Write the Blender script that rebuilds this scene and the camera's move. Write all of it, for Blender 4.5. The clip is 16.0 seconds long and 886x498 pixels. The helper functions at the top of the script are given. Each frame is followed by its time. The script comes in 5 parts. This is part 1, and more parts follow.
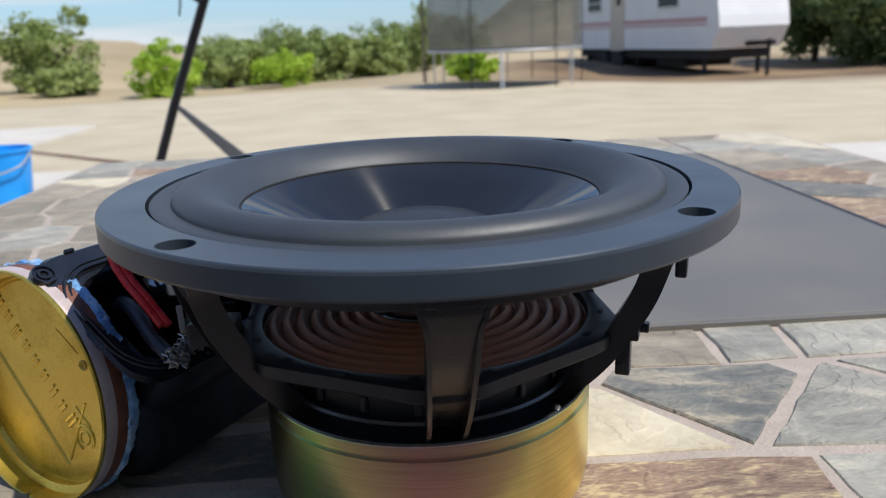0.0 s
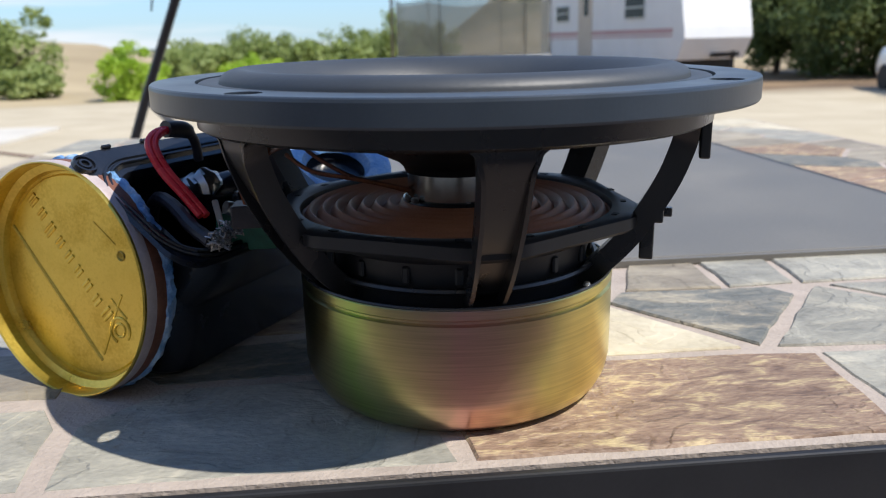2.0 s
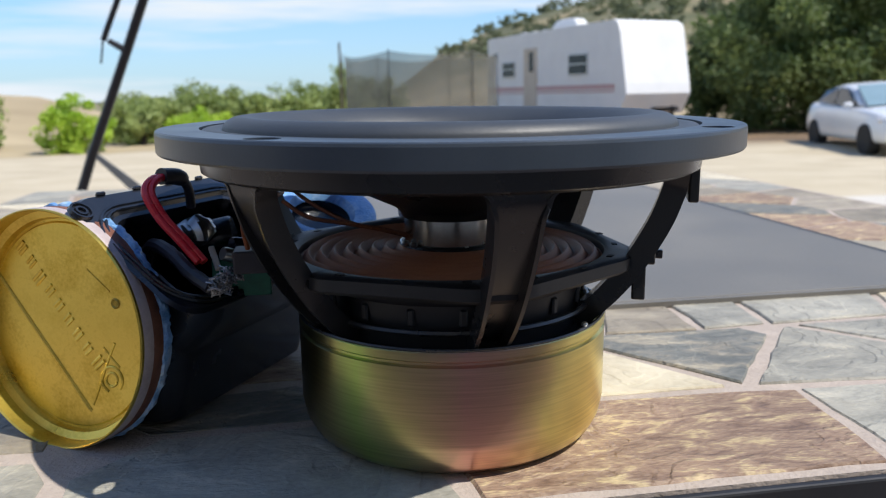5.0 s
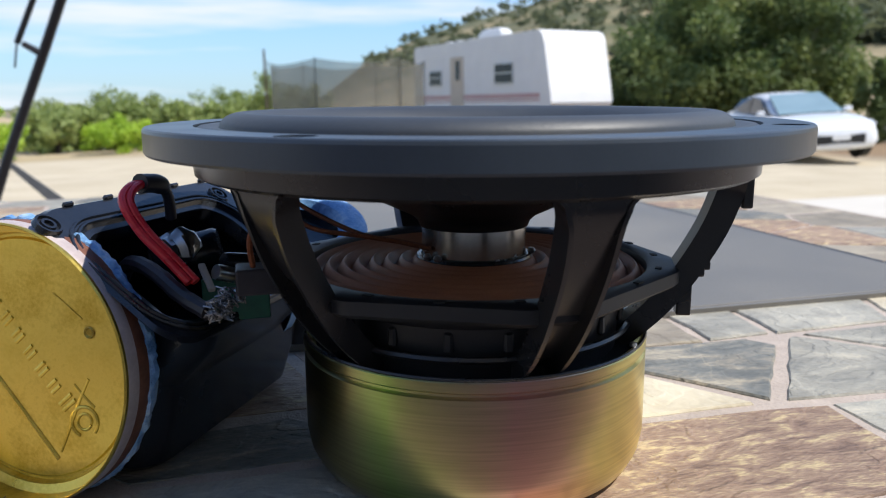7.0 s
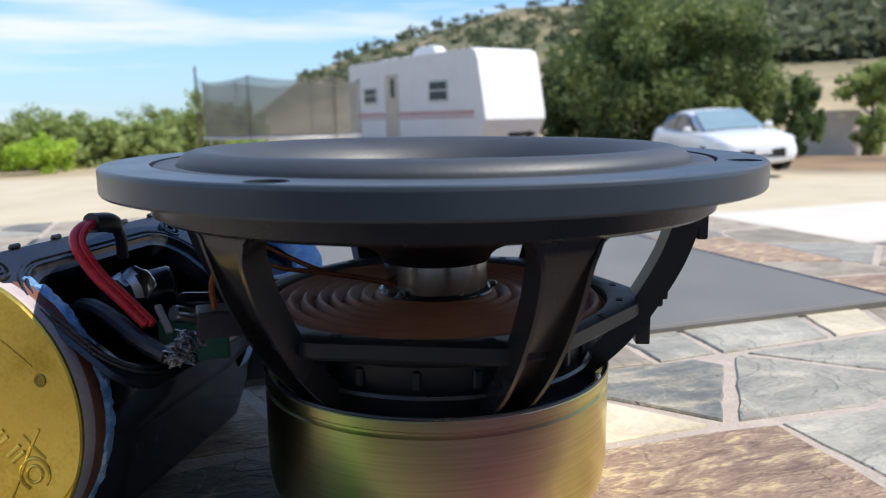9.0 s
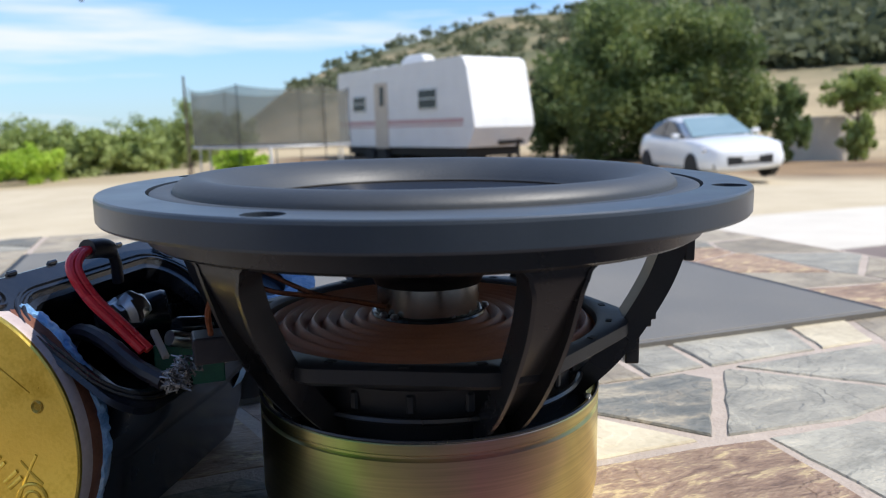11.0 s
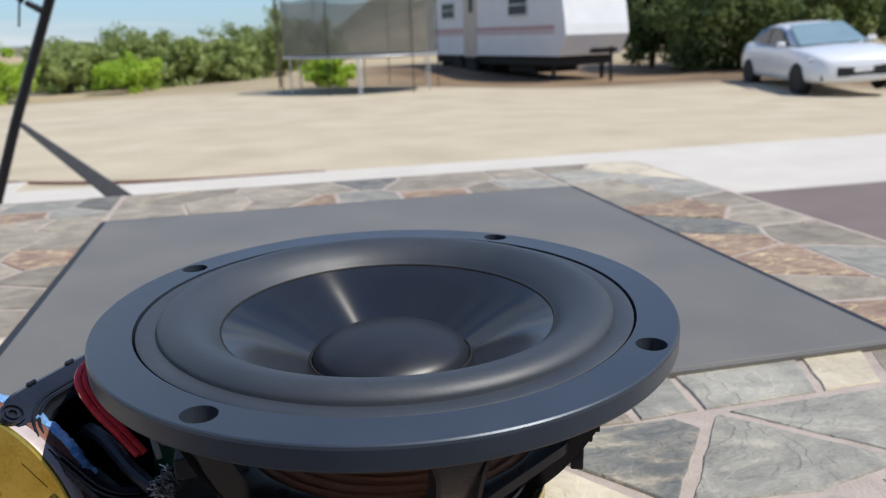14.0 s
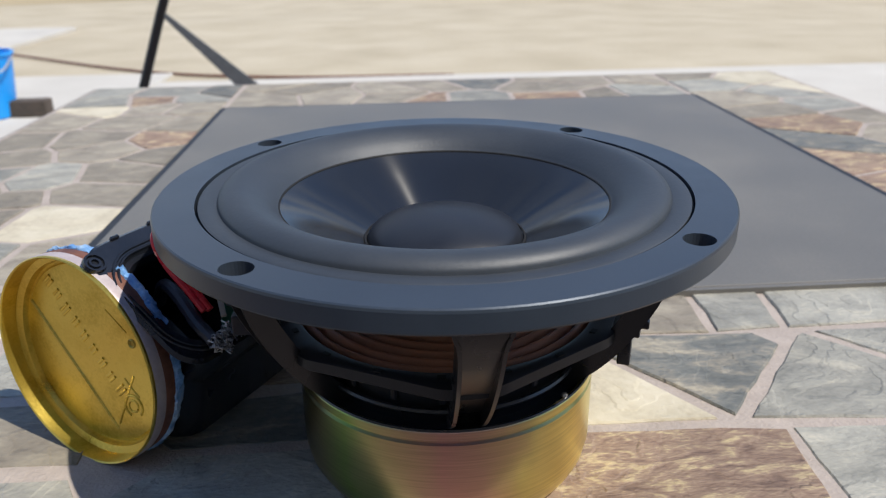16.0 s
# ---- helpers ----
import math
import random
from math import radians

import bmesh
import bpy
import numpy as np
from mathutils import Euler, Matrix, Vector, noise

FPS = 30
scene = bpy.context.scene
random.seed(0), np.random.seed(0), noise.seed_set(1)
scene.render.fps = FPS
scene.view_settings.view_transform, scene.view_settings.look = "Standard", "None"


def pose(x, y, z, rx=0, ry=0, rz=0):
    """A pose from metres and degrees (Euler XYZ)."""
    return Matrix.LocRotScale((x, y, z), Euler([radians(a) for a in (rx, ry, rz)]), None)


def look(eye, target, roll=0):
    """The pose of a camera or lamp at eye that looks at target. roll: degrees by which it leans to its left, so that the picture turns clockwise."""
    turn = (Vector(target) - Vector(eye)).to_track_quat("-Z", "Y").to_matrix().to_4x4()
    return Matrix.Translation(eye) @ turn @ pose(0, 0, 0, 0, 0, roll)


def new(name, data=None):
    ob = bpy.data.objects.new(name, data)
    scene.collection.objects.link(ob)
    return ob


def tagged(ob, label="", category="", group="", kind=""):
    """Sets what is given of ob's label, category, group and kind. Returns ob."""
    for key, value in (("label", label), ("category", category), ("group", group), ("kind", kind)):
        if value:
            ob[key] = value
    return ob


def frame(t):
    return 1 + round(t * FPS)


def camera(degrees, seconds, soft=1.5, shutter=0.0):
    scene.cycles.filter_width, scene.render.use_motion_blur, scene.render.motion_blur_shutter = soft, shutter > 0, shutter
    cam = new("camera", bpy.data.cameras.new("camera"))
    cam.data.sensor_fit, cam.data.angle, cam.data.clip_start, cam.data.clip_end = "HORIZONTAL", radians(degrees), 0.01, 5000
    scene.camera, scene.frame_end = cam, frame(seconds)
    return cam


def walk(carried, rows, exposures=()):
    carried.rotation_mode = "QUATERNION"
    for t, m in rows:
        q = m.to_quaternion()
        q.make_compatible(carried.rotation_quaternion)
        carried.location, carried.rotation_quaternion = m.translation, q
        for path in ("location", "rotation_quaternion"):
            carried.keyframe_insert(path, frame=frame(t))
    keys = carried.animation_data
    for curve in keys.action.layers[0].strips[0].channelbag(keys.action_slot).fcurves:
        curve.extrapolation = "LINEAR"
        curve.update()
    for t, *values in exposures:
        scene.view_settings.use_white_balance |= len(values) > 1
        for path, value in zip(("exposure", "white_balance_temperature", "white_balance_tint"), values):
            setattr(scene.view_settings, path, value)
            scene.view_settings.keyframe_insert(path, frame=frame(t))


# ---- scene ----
cam = camera(59.2, 16.0, soft=1.1)
PATH = [
    (0, (-0.002, -0.219, 0.885), (0.083, 1.707, 0.354), -2.3),
    (0.5, (-0.011, -0.219, 0.879), (0.102, 1.708, 0.358), -2.2),
    (1, (-0.02, -0.242, 0.875), (0.106, 1.686, 0.359), -2.1),
    (1.5, (-0.026, -0.242, 0.859), (0.119, 1.684, 0.341), -1.7),
    (2, (-0.023, -0.236, 0.855), (0.145, 1.689, 0.341), -1.4),
    (2.5, (-0.023, -0.24, 0.856), (0.176, 1.687, 0.36), -1.1),
    (3, (-0.025, -0.243, 0.858), (0.199, 1.688, 0.386), -0.9),
    (3.5, (-0.026, -0.242, 0.86), (0.216, 1.694, 0.417), -0.9),
    (4, (-0.03, -0.24, 0.858), (0.23, 1.7, 0.447), -1.0),
    (4.5, (-0.033, -0.24, 0.856), (0.243, 1.701, 0.46), -1.1),
    (5, (-0.038, -0.239, 0.854), (0.264, 1.7, 0.466), -1.1),
    (7.5, (-0.063, -0.205, 0.851), (0.469, 1.688, 0.486), -0.8),
    (8, (-0.065, -0.208, 0.854), (0.512, 1.674, 0.497), -0.8),
    (8.5, (-0.067, -0.207, 0.855), (0.544, 1.665, 0.51), -1.0),
    (9, (-0.066, -0.205, 0.856), (0.572, 1.661, 0.524), -1.1),
    (9.5, (-0.066, -0.206, 0.858), (0.59, 1.655, 0.532), -1.1),
    (12, (-0.068, -0.21, 0.861), (0.594, 1.652, 0.552), -1.5),
    (12.5, (-0.066, -0.215, 0.867), (0.585, 1.65, 0.552), -1.6),
    (13, (-0.047, -0.218, 0.893), (0.582, 1.632, 0.468), -1.6),
    (13.5, (-0.036, -0.222, 0.912), (0.519, 1.64, 0.436), -1.7),
    (14, (-0.032, -0.224, 0.924), (0.4, 1.655, 0.391), -1.7),
    (14.5, (-0.028, -0.231, 0.922), (0.207, 1.65, 0.284), -1.8),
    (15, (-0.021, -0.228, 0.918), (0.16, 1.624, 0.183), -1.2),
    (15.5, (-0.013, -0.223, 0.913), (0.129, 1.625, 0.161), -1.2),
    (16, (-0.012, -0.229, 0.916), (0.095, 1.623, 0.169), -1.0),
]
walk(cam, [(t, look(eye, target, roll)) for t, eye, target, roll in PATH],
     exposures=[(0.0, 0.08), (1.5, 0.27), (2.5, 0.34), (3.5, 0.29), (5.0, 0.27), (8.5, 0.39), (12.5, 0.26), (14.0, 0.02), (16.0, 0.06)])
cam.data.dof.use_dof = True
cam.data.dof.focus_distance = 0.21
cam.data.dof.aperture_fstop = 25.0

# ---- world, sun, exposure ----
SUN = Vector((0.46, -0.29, 0.84)).normalized()
world = bpy.data.worlds.new("sky")
scene.world = world
world.use_nodes = True
wn, wl = world.node_tree.nodes, world.node_tree.links
wn.clear()
w_out = wn.new("ShaderNodeOutputWorld")
w_bg = wn.new("ShaderNodeBackground")
w_sky = wn.new("ShaderNodeTexSky")
w_sky.sky_type = "NISHITA"
w_sky.sun_disc = False
w_sky.sun_elevation = math.asin(SUN.z)
w_sky.sun_rotation = math.atan2(SUN.x, SUN.y)
w_sky.altitude = 300
w_sky.dust_density = 0.1
w_sky.ozone_density = 2.0
w_co = wn.new("ShaderNodeTexCoord")
w_map = wn.new("ShaderNodeMapping")
w_map.inputs["Scale"].default_value = (0.8, 0.8, 9.0)
w_map.inputs["Rotation"].default_value = (0.0, 0.12, 0.0)
w_map.inputs["Location"].default_value = (0.62, 0.1, 0.35)
w_no = wn.new("ShaderNodeTexNoise")
w_no.inputs["Scale"].default_value = 2.1
w_no.inputs["Detail"].default_value = 7.0
w_no.inputs["Roughness"].default_value = 0.52
w_ra = wn.new("ShaderNodeValToRGB")
w_ra.color_ramp.elements[0].position = 0.43
w_ra.color_ramp.elements[1].position = 0.57
w_mix = wn.new("ShaderNodeMix")
w_mix.data_type = "RGBA"
w_mix.inputs["B"].default_value = (4.8, 5.2, 5.6, 1)
wl.new(w_co.outputs["Generated"], w_map.inputs["Vector"])
wl.new(w_map.outputs["Vector"], w_no.inputs["Vector"])
wl.new(w_no.outputs["Fac"], w_ra.inputs["Fac"])
w_sep = wn.new("ShaderNodeSeparateXYZ")
wl.new(w_co.outputs["Generated"], w_sep.inputs["Vector"])
w_high = wn.new("ShaderNodeMapRange")
w_high.inputs["From Min"].default_value, w_high.inputs["From Max"].default_value = 0.25, 0.65
w_high.inputs["To Min"].default_value, w_high.inputs["To Max"].default_value = 1.0, 0.12
wl.new(w_sep.outputs["Z"], w_high.inputs["Value"])
w_thin = wn.new("ShaderNodeMath")
w_thin.operation = "MULTIPLY"
wl.new(w_ra.outputs["Color"], w_thin.inputs[0])
wl.new(w_high.outputs["Result"], w_thin.inputs[1])
wl.new(w_thin.outputs["Value"], w_mix.inputs["Factor"])
w_tint = wn.new("ShaderNodeMix")
w_tint.data_type, w_tint.blend_type = "RGBA", "MULTIPLY"
w_tint.inputs["Factor"].default_value = 1.0
w_tint.inputs["B"].default_value = (0.56, 0.82, 1.09, 1)
wl.new(w_sky.outputs["Color"], w_tint.inputs["A"])
w_low = wn.new("ShaderNodeMapRange")
w_low.inputs["From Min"].default_value, w_low.inputs["From Max"].default_value = 0.0, 0.20
w_low.inputs["To Min"].default_value, w_low.inputs["To Max"].default_value = 0.75, 0.0
wl.new(w_sep.outputs["Z"], w_low.inputs["Value"])
w_haze = wn.new("ShaderNodeMix")
w_haze.data_type = "RGBA"
w_haze.inputs["B"].default_value = (2.7, 3.4, 4.2, 1)
wl.new(w_low.outputs["Result"], w_haze.inputs["Factor"])
wl.new(w_tint.outputs["Result"], w_haze.inputs["A"])
wl.new(w_haze.outputs["Result"], w_mix.inputs["A"])
wl.new(w_mix.outputs["Result"], w_bg.inputs["Color"])
wl.new(w_bg.outputs["Background"], w_out.inputs["Surface"])
w_bg.inputs["Strength"].default_value = 0.145
sun = new("sun", bpy.data.lights.new("sun", "SUN"))
sun.data.energy = 4.6
sun.data.angle = radians(0.53)
sun.data.color = (1.0, 0.945, 0.855)
sun.matrix_world = look(SUN * 20, (0, 0, 0))
scene.view_settings.exposure = 0.0


# ---- materials ----
def material(name, colors, rough=0.6, metal=0.0, scale=20.0, fine=None, bump=0.0, bump_scale=None, stretch=(1, 1, 1),
             rand=0.0, coat=0.0, detail=6.0, spread=(0.3, 0.7), rough_var=0.1, spec=0.5, distort=0.0, stops=()):
    """Two-scale noise over a ramp of colours, with bump, roughness wander and a per-object shift of brightness."""
    m = bpy.data.materials.new(name)
    m.use_nodes = True
    n, l = m.node_tree.nodes, m.node_tree.links
    b = n["Principled BSDF"]
    b.inputs["Metallic"].default_value = metal
    b.inputs["Specular IOR Level"].default_value = spec
    b.inputs["Coat Weight"].default_value = coat
    b.inputs["Coat Roughness"].default_value = 0.1
    co = n.new("ShaderNodeTexCoord")
    mp = n.new("ShaderNodeMapping")
    mp.inputs["Scale"].default_value = stretch
    l.new(co.outputs["Object"], mp.inputs["Vector"])
    info = n.new("ShaderNodeObjectInfo")
    if rand:
        off = n.new("ShaderNodeVectorMath")
        off.operation = "MULTIPLY_ADD"
        off.inputs[1].default_value = (7.0, 3.0, 5.0)
        l.new(info.outputs["Random"], off.inputs[0])
        l.new(mp.outputs["Vector"], off.inputs[2])
        vec = off.outputs["Vector"]
    else:
        vec = mp.outputs["Vector"]
    n1 = n.new("ShaderNodeTexNoise")
    n1.inputs["Scale"].default_value = scale
    n1.inputs["Detail"].default_value = detail
    n1.inputs["Distortion"].default_value = distort
    n2 = n.new("ShaderNodeTexNoise")
    n2.inputs["Scale"].default_value = fine or scale * 9
    n2.inputs["Detail"].default_value = 4.0
    l.new(vec, n1.inputs["Vector"])
    l.new(vec, n2.inputs["Vector"])
    add = n.new("ShaderNodeMath")
    add.operation = "MULTIPLY_ADD"
    add.inputs[1].default_value = 0.3
    l.new(n2.outputs["Fac"], add.inputs[0])
    mul = n.new("ShaderNodeMath")
    mul.operation = "MULTIPLY"
    mul.inputs[1].default_value = 0.7
    l.new(n1.outputs["Fac"], mul.inputs[0])
    l.new(mul.outputs["Value"], add.inputs[2])
    ramp = n.new("ShaderNodeValToRGB")
    e = ramp.color_ramp.elements
    while len(e) < len(colors):
        e.new(0.5)
    for i, c in enumerate(colors):
        e[i].position = spread[0] + (spread[1] - spread[0]) * i / max(1, len(colors) - 1)
        if stops:
            e[i].position = stops[i]
        e[i].color = (*c, 1)
    l.new(add.outputs["Value"], ramp.inputs["Fac"])
    out = ramp.outputs["Color"]
    if rand:
        hsv = n.new("ShaderNodeHueSaturation")
        k = n.new("ShaderNodeMapRange")
        k.inputs["To Min"].default_value = 1 - rand
        k.inputs["To Max"].default_value = 1 + rand
        l.new(info.outputs["Random"], k.inputs["Value"])
        l.new(k.outputs["Result"], hsv.inputs["Value"])
        l.new(out, hsv.inputs["Color"])
        out = hsv.outputs["Color"]
    l.new(out, b.inputs["Base Color"])
    rr = n.new("ShaderNodeMapRange")
    rr.inputs["To Min"].default_value = max(0.02, rough - rough_var)
    rr.inputs["To Max"].default_value = min(1.0, rough + rough_var)
    l.new(n1.outputs["Fac"], rr.inputs["Value"])
    l.new(rr.outputs["Result"], b.inputs["Roughness"])
    if bump:
        bn = n.new("ShaderNodeBump")
        bn.inputs["Strength"].default_value = min(1.0, bump)
        bn.inputs["Distance"].default_value = bump_scale or 0.001
        l.new(add.outputs["Value"], bn.inputs["Height"])
        l.new(bn.outputs["Normal"], b.inputs["Normal"])
    return m


M = {}
M["flange"] = material("anodised_black", [(0.040, 0.053, 0.072), (0.051, 0.066, 0.088)], 0.35, 0.3, 60, 1400, 0.12, 0.0002)
M["rubber"] = material("black_rubber", [(0.026, 0.032, 0.041), (0.038, 0.046, 0.057)], 0.53, 0, 45, 900, 0.35, 0.0005, spec=0.65)
M["cap"] = material("black_cap_cloth", [(0.011, 0.012, 0.015), (0.019, 0.021, 0.026)], 0.40, 0, 60, 1200, 0.2, 0.0003, spec=0.5)
M["basket"] = material("black_moulded_plastic", [(0.012, 0.012, 0.014), (0.022, 0.021, 0.022)], 0.29, 0, 50, 1500, 0.15, 0.0002, spec=0.6)
M["dark"] = material("matt_black", [(0.006, 0.006, 0.006), (0.012, 0.012, 0.012)], 0.7, 0, 50)
M["spider"] = material("brown_impregnated_cloth", [(0.34, 0.128, 0.064), (0.47, 0.200, 0.100)], 0.55, 0, 80, 1800, 0.5, 0.0004)
M["foil"] = material("aluminium_former", [(0.40, 0.40, 0.39), (0.58, 0.57, 0.55)], 0.3, 1.0, 60)
M["former"] = material("polished_former_foil", [(0.42, 0.40, 0.38), (0.66, 0.64, 0.61)], 0.24, 1.0, 120, rough_var=0.08)
M["solder"] = material("tinned_wire", [(0.09, 0.075, 0.068), (0.28, 0.26, 0.25), (0.72, 0.72, 0.72)], 0.32, 0.9, 500, 1500, 0.8, 0.0006)
M["copper"] = material("braided_copper", [(0.17, 0.050, 0.024), (0.33, 0.115, 0.05)], 0.5, 0.6, 900, 2500, 0.8, 0.0006)
M["plated"] = material("yellow_zinc_plate", [(0.52, 0.42, 0.16), (0.62, 0.50, 0.20)], 0.3, 1.0, 30)
M["gold"] = material("gold_lacquer", [(0.52, 0.35, 0.045), (0.74, 0.54, 0.11), (0.64, 0.45, 0.075)], 0.31, 0.85, 60, 900, 0.3, 0.0006, rough_var=0.08)
M["goldworn"] = material("gold_lacquer_ridge", [(0.44, 0.30, 0.05), (0.68, 0.50, 0.13)], 0.32, 0.85, 300)
M["band"] = material("silver_pink_band", [(0.42, 0.34, 0.34), (0.60, 0.53, 0.52)], 0.45, 0.2, 90, 800, 0.3, 0.0004)
M["brown"] = material("copper_brown_band", [(0.09, 0.03, 0.018), (0.24, 0.10, 0.06)], 0.5, 0.1, 160, 900, 0.5, 0.0006)
# blue glue with highlights painted in as pale stops; also colours reflected-sky parts
M["blue"] = material("blue_glue_and_sheen", [(0.06, 0.18, 0.46), (0.20, 0.40, 0.70), (0.58, 0.72, 0.86)], 0.30, 0, 120, 900, 0.9, 0.0015, coat=0.4)
M["plastic"] = material("glossy_black_plastic", [(0.008, 0.010, 0.014), (0.018, 0.020, 0.027)], 0.24, 0, 40, 600, 0.15, 0.0004, spec=0.5, coat=0.2)
M["red"] = material("red_insulation", [(0.72, 0.022, 0.036), (0.86, 0.050, 0.058)], 0.28, 0, 120, 900, 0.15, 0.0003)
M["wire"] = material("black_insulation", [(0.012, 0.010, 0.014), (0.035, 0.028, 0.035)], 0.45, 0, 150, 900, 0.3, 0.0004)
M["pcb"] = material("green_circuit_board", [(0.01, 0.10, 0.055), (0.02, 0.17, 0.09)], 0.35, 0, 200)
M["cover"] = material("charcoal_powder_coat", [(0.122, 0.116, 0.104), (0.150, 0.142, 0.127), (0.192, 0.180, 0.158)], 0.52, 0.05, 9, 700, 0.25, 0.0005, rough_var=0.1, spec=0.6)
M["frame"] = material("black_steel_frame", [(0.012, 0.013, 0.016), (0.022, 0.023, 0.027)], 0.5, 0.1, 40, 900, 0.2, 0.0003)
M["grout"] = material("pink_grey_grout", [(0.34, 0.288, 0.250), (0.47, 0.402, 0.352)], 0.9, 0, 60, 700, 0.9, 0.002)
M["slate"] = material("blue_grey_slate", [(0.205, 0.200, 0.172), (0.280, 0.270, 0.232), (0.330, 0.316, 0.268), (0.43, 0.400, 0.325)], 0.62, 0, 38, 420, 0.85, 0.0018, (1, 1.6, 1), 0.20, stops=(0.32, 0.46, 0.56, 0.67), distort=0.9)
M["slate_dark"] = material("dark_slate", [(0.105, 0.110, 0.100), (0.160, 0.160, 0.142), (0.215, 0.200, 0.165), (0.35, 0.310, 0.235)], 0.58, 0, 40, 320, 0.8, 0.002, (1, 2, 1), 0.15, stops=(0.34, 0.47, 0.54, 0.64), distort=1.0)
M["slate_brown"] = material("rust_brown_slate", [(0.150, 0.094, 0.066), (0.245, 0.160, 0.112), (0.325, 0.228, 0.158), (0.49, 0.380, 0.225), (0.64, 0.51, 0.29)], 0.6, 0, 52, 420, 0.9, 0.002, (1, 2.6, 1), 0.10, stops=(0.32, 0.43, 0.53, 0.60, 0.69), distort=1.3)
M["slate_cream"] = material("cream_stone", [(0.42, 0.36, 0.26), (0.56, 0.50, 0.37), (0.64, 0.58, 0.46)], 0.65, 0, 36, 300, 0.8, 0.0015, (1, 1, 1), 0.08, distort=0.5)
M["slate_tan"] = material("tan_slate", [(0.19, 0.16, 0.125), (0.28, 0.245, 0.19), (0.38, 0.335, 0.255)], 0.65, 0, 40, 300, 0.8, 0.002, (1, 1.6, 1), 0.22, distort=0.8)
M["gravel"] = material("pale_gravel_drive", [(0.40, 0.335, 0.228), (0.48, 0.410, 0.290), (0.55, 0.478, 0.352)], 0.95, 0, 1.3, 38, 0.8, 0.014, detail=12.0)
M["concrete"] = material("pale_concrete", [(0.50, 0.465, 0.405), (0.60, 0.565, 0.50)], 0.9, 0, 2.0, 60, 0.3, 0.004)
M["paving"] = material("brown_paving", [(0.14, 0.11, 0.10), (0.20, 0.16, 0.145)], 0.9, 0, 3.0, 80, 0.3, 0.004)
M["white"] = material("white_siding", [(0.66, 0.66, 0.66), (0.76, 0.76, 0.75)], 0.5, 0, 1.5, 30)
M["pinkline"] = material("faded_pink_stripe", [(0.46, 0.27, 0.27), (0.52, 0.34, 0.33)], 0.5, 0, 3)
M["glass"] = material("dark_window_glass", [(0.010, 0.012, 0.014), (0.022, 0.025, 0.028)], 0.08, 0, 2, spec=0.3)
M["tyre"] = material("tyre_rubber", [(0.012, 0.012, 0.012), (0.025, 0.025, 0.025)], 0.8, 0, 20)
M["rim"] = material("wheel_alloy", [(0.35, 0.35, 0.36), (0.5, 0.5, 0.5)], 0.35, 0.9, 20)
M["carpaint"] = material("white_car_paint", [(0.70, 0.71, 0.72), (0.78, 0.79, 0.80)], 0.25, 0, 1, coat=0.6, rough_var=0.03)
M["steel"] = material("galvanised_tube", [(0.45, 0.46, 0.47), (0.6, 0.6, 0.6)], 0.4, 0.7, 12)
M["bark"] = material("oak_bark", [(0.05, 0.04, 0.03), (0.12, 0.09, 0.07)], 0.9, 0, 6, 40, 0.8, 0.02)
# wide ramp paints sunlit and shaded clumps into the leaf colour
M["leaf_dark"] = material("dark_oak_leaves", [(0.055, 0.095, 0.030), (0.135, 0.190, 0.060), (0.280, 0.330, 0.110)], 0.6, 0, 0.40, 3, stops=(0.36, 0.50, 0.63))
M["leaf_mid"] = material("olive_leaves", [(0.19, 0.245, 0.065), (0.31, 0.38, 0.12), (0.46, 0.51, 0.21)], 0.6, 0, 0.5, 4)
M["leaf_bright"] = material("yellow_green_leaves", [(0.26, 0.42, 0.03), (0.42, 0.58, 0.06), (0.56, 0.68, 0.12)], 0.6, 0, 1.0, 6)
# the sky's reflection is painted into this glass's base colour
M["screen"] = material("windscreen_painted_sky", [(0.20, 0.29, 0.31), (0.26, 0.36, 0.38)], 0.06, 0.0, 2, coat=1.0)
# distance haze is mixed into these far leaf colours
M["leaf_far"] = material("hazy_oak_leaves", [(0.085, 0.105, 0.055), (0.14, 0.16, 0.085), (0.22, 0.23, 0.13)], 0.8, 0, 0.05, 0.6)
M["wallpale"] = material("pale_stucco", [(0.50, 0.44, 0.36), (0.58, 0.52, 0.43)], 0.9, 0, 1.5, 30)
M["bluepl"] = material("bright_blue_plastic", [(0.005, 0.27, 0.75), (0.01, 0.33, 0.85)], 0.35, 0, 8)
M["lamp_glass"] = material("clear_headlamp", [(0.45, 0.46, 0.48), (0.6, 0.6, 0.62)], 0.1, 0.3, 10)
M["tripod"] = material("black_tripod_metal", [(0.014, 0.014, 0.016), (0.03, 0.03, 0.032)], 0.35, 0.3, 60)
M["tripod_grey"] = material("grey_tripod_leg", [(0.085, 0.09, 0.095), (0.13, 0.135, 0.14)], 0.7, 0.0, 60)


def net_material():
    m = material("grey_safety_net", [(0.085, 0.085, 0.07), (0.16, 0.155, 0.13)], 0.8, 0, 3)
    n, l = m.node_tree.nodes, m.node_tree.links
    tr = n.new("ShaderNodeBsdfTransparent")
    mx = n.new("ShaderNodeMixShader")
    mx.inputs["Fac"].default_value = 0.60
    l.new(tr.outputs["BSDF"], mx.inputs[1])
    l.new(n["Principled BSDF"].outputs["BSDF"], mx.inputs[2])
    l.new(mx.outputs["Shader"], n["Material Output"].inputs["Surface"])
    return m


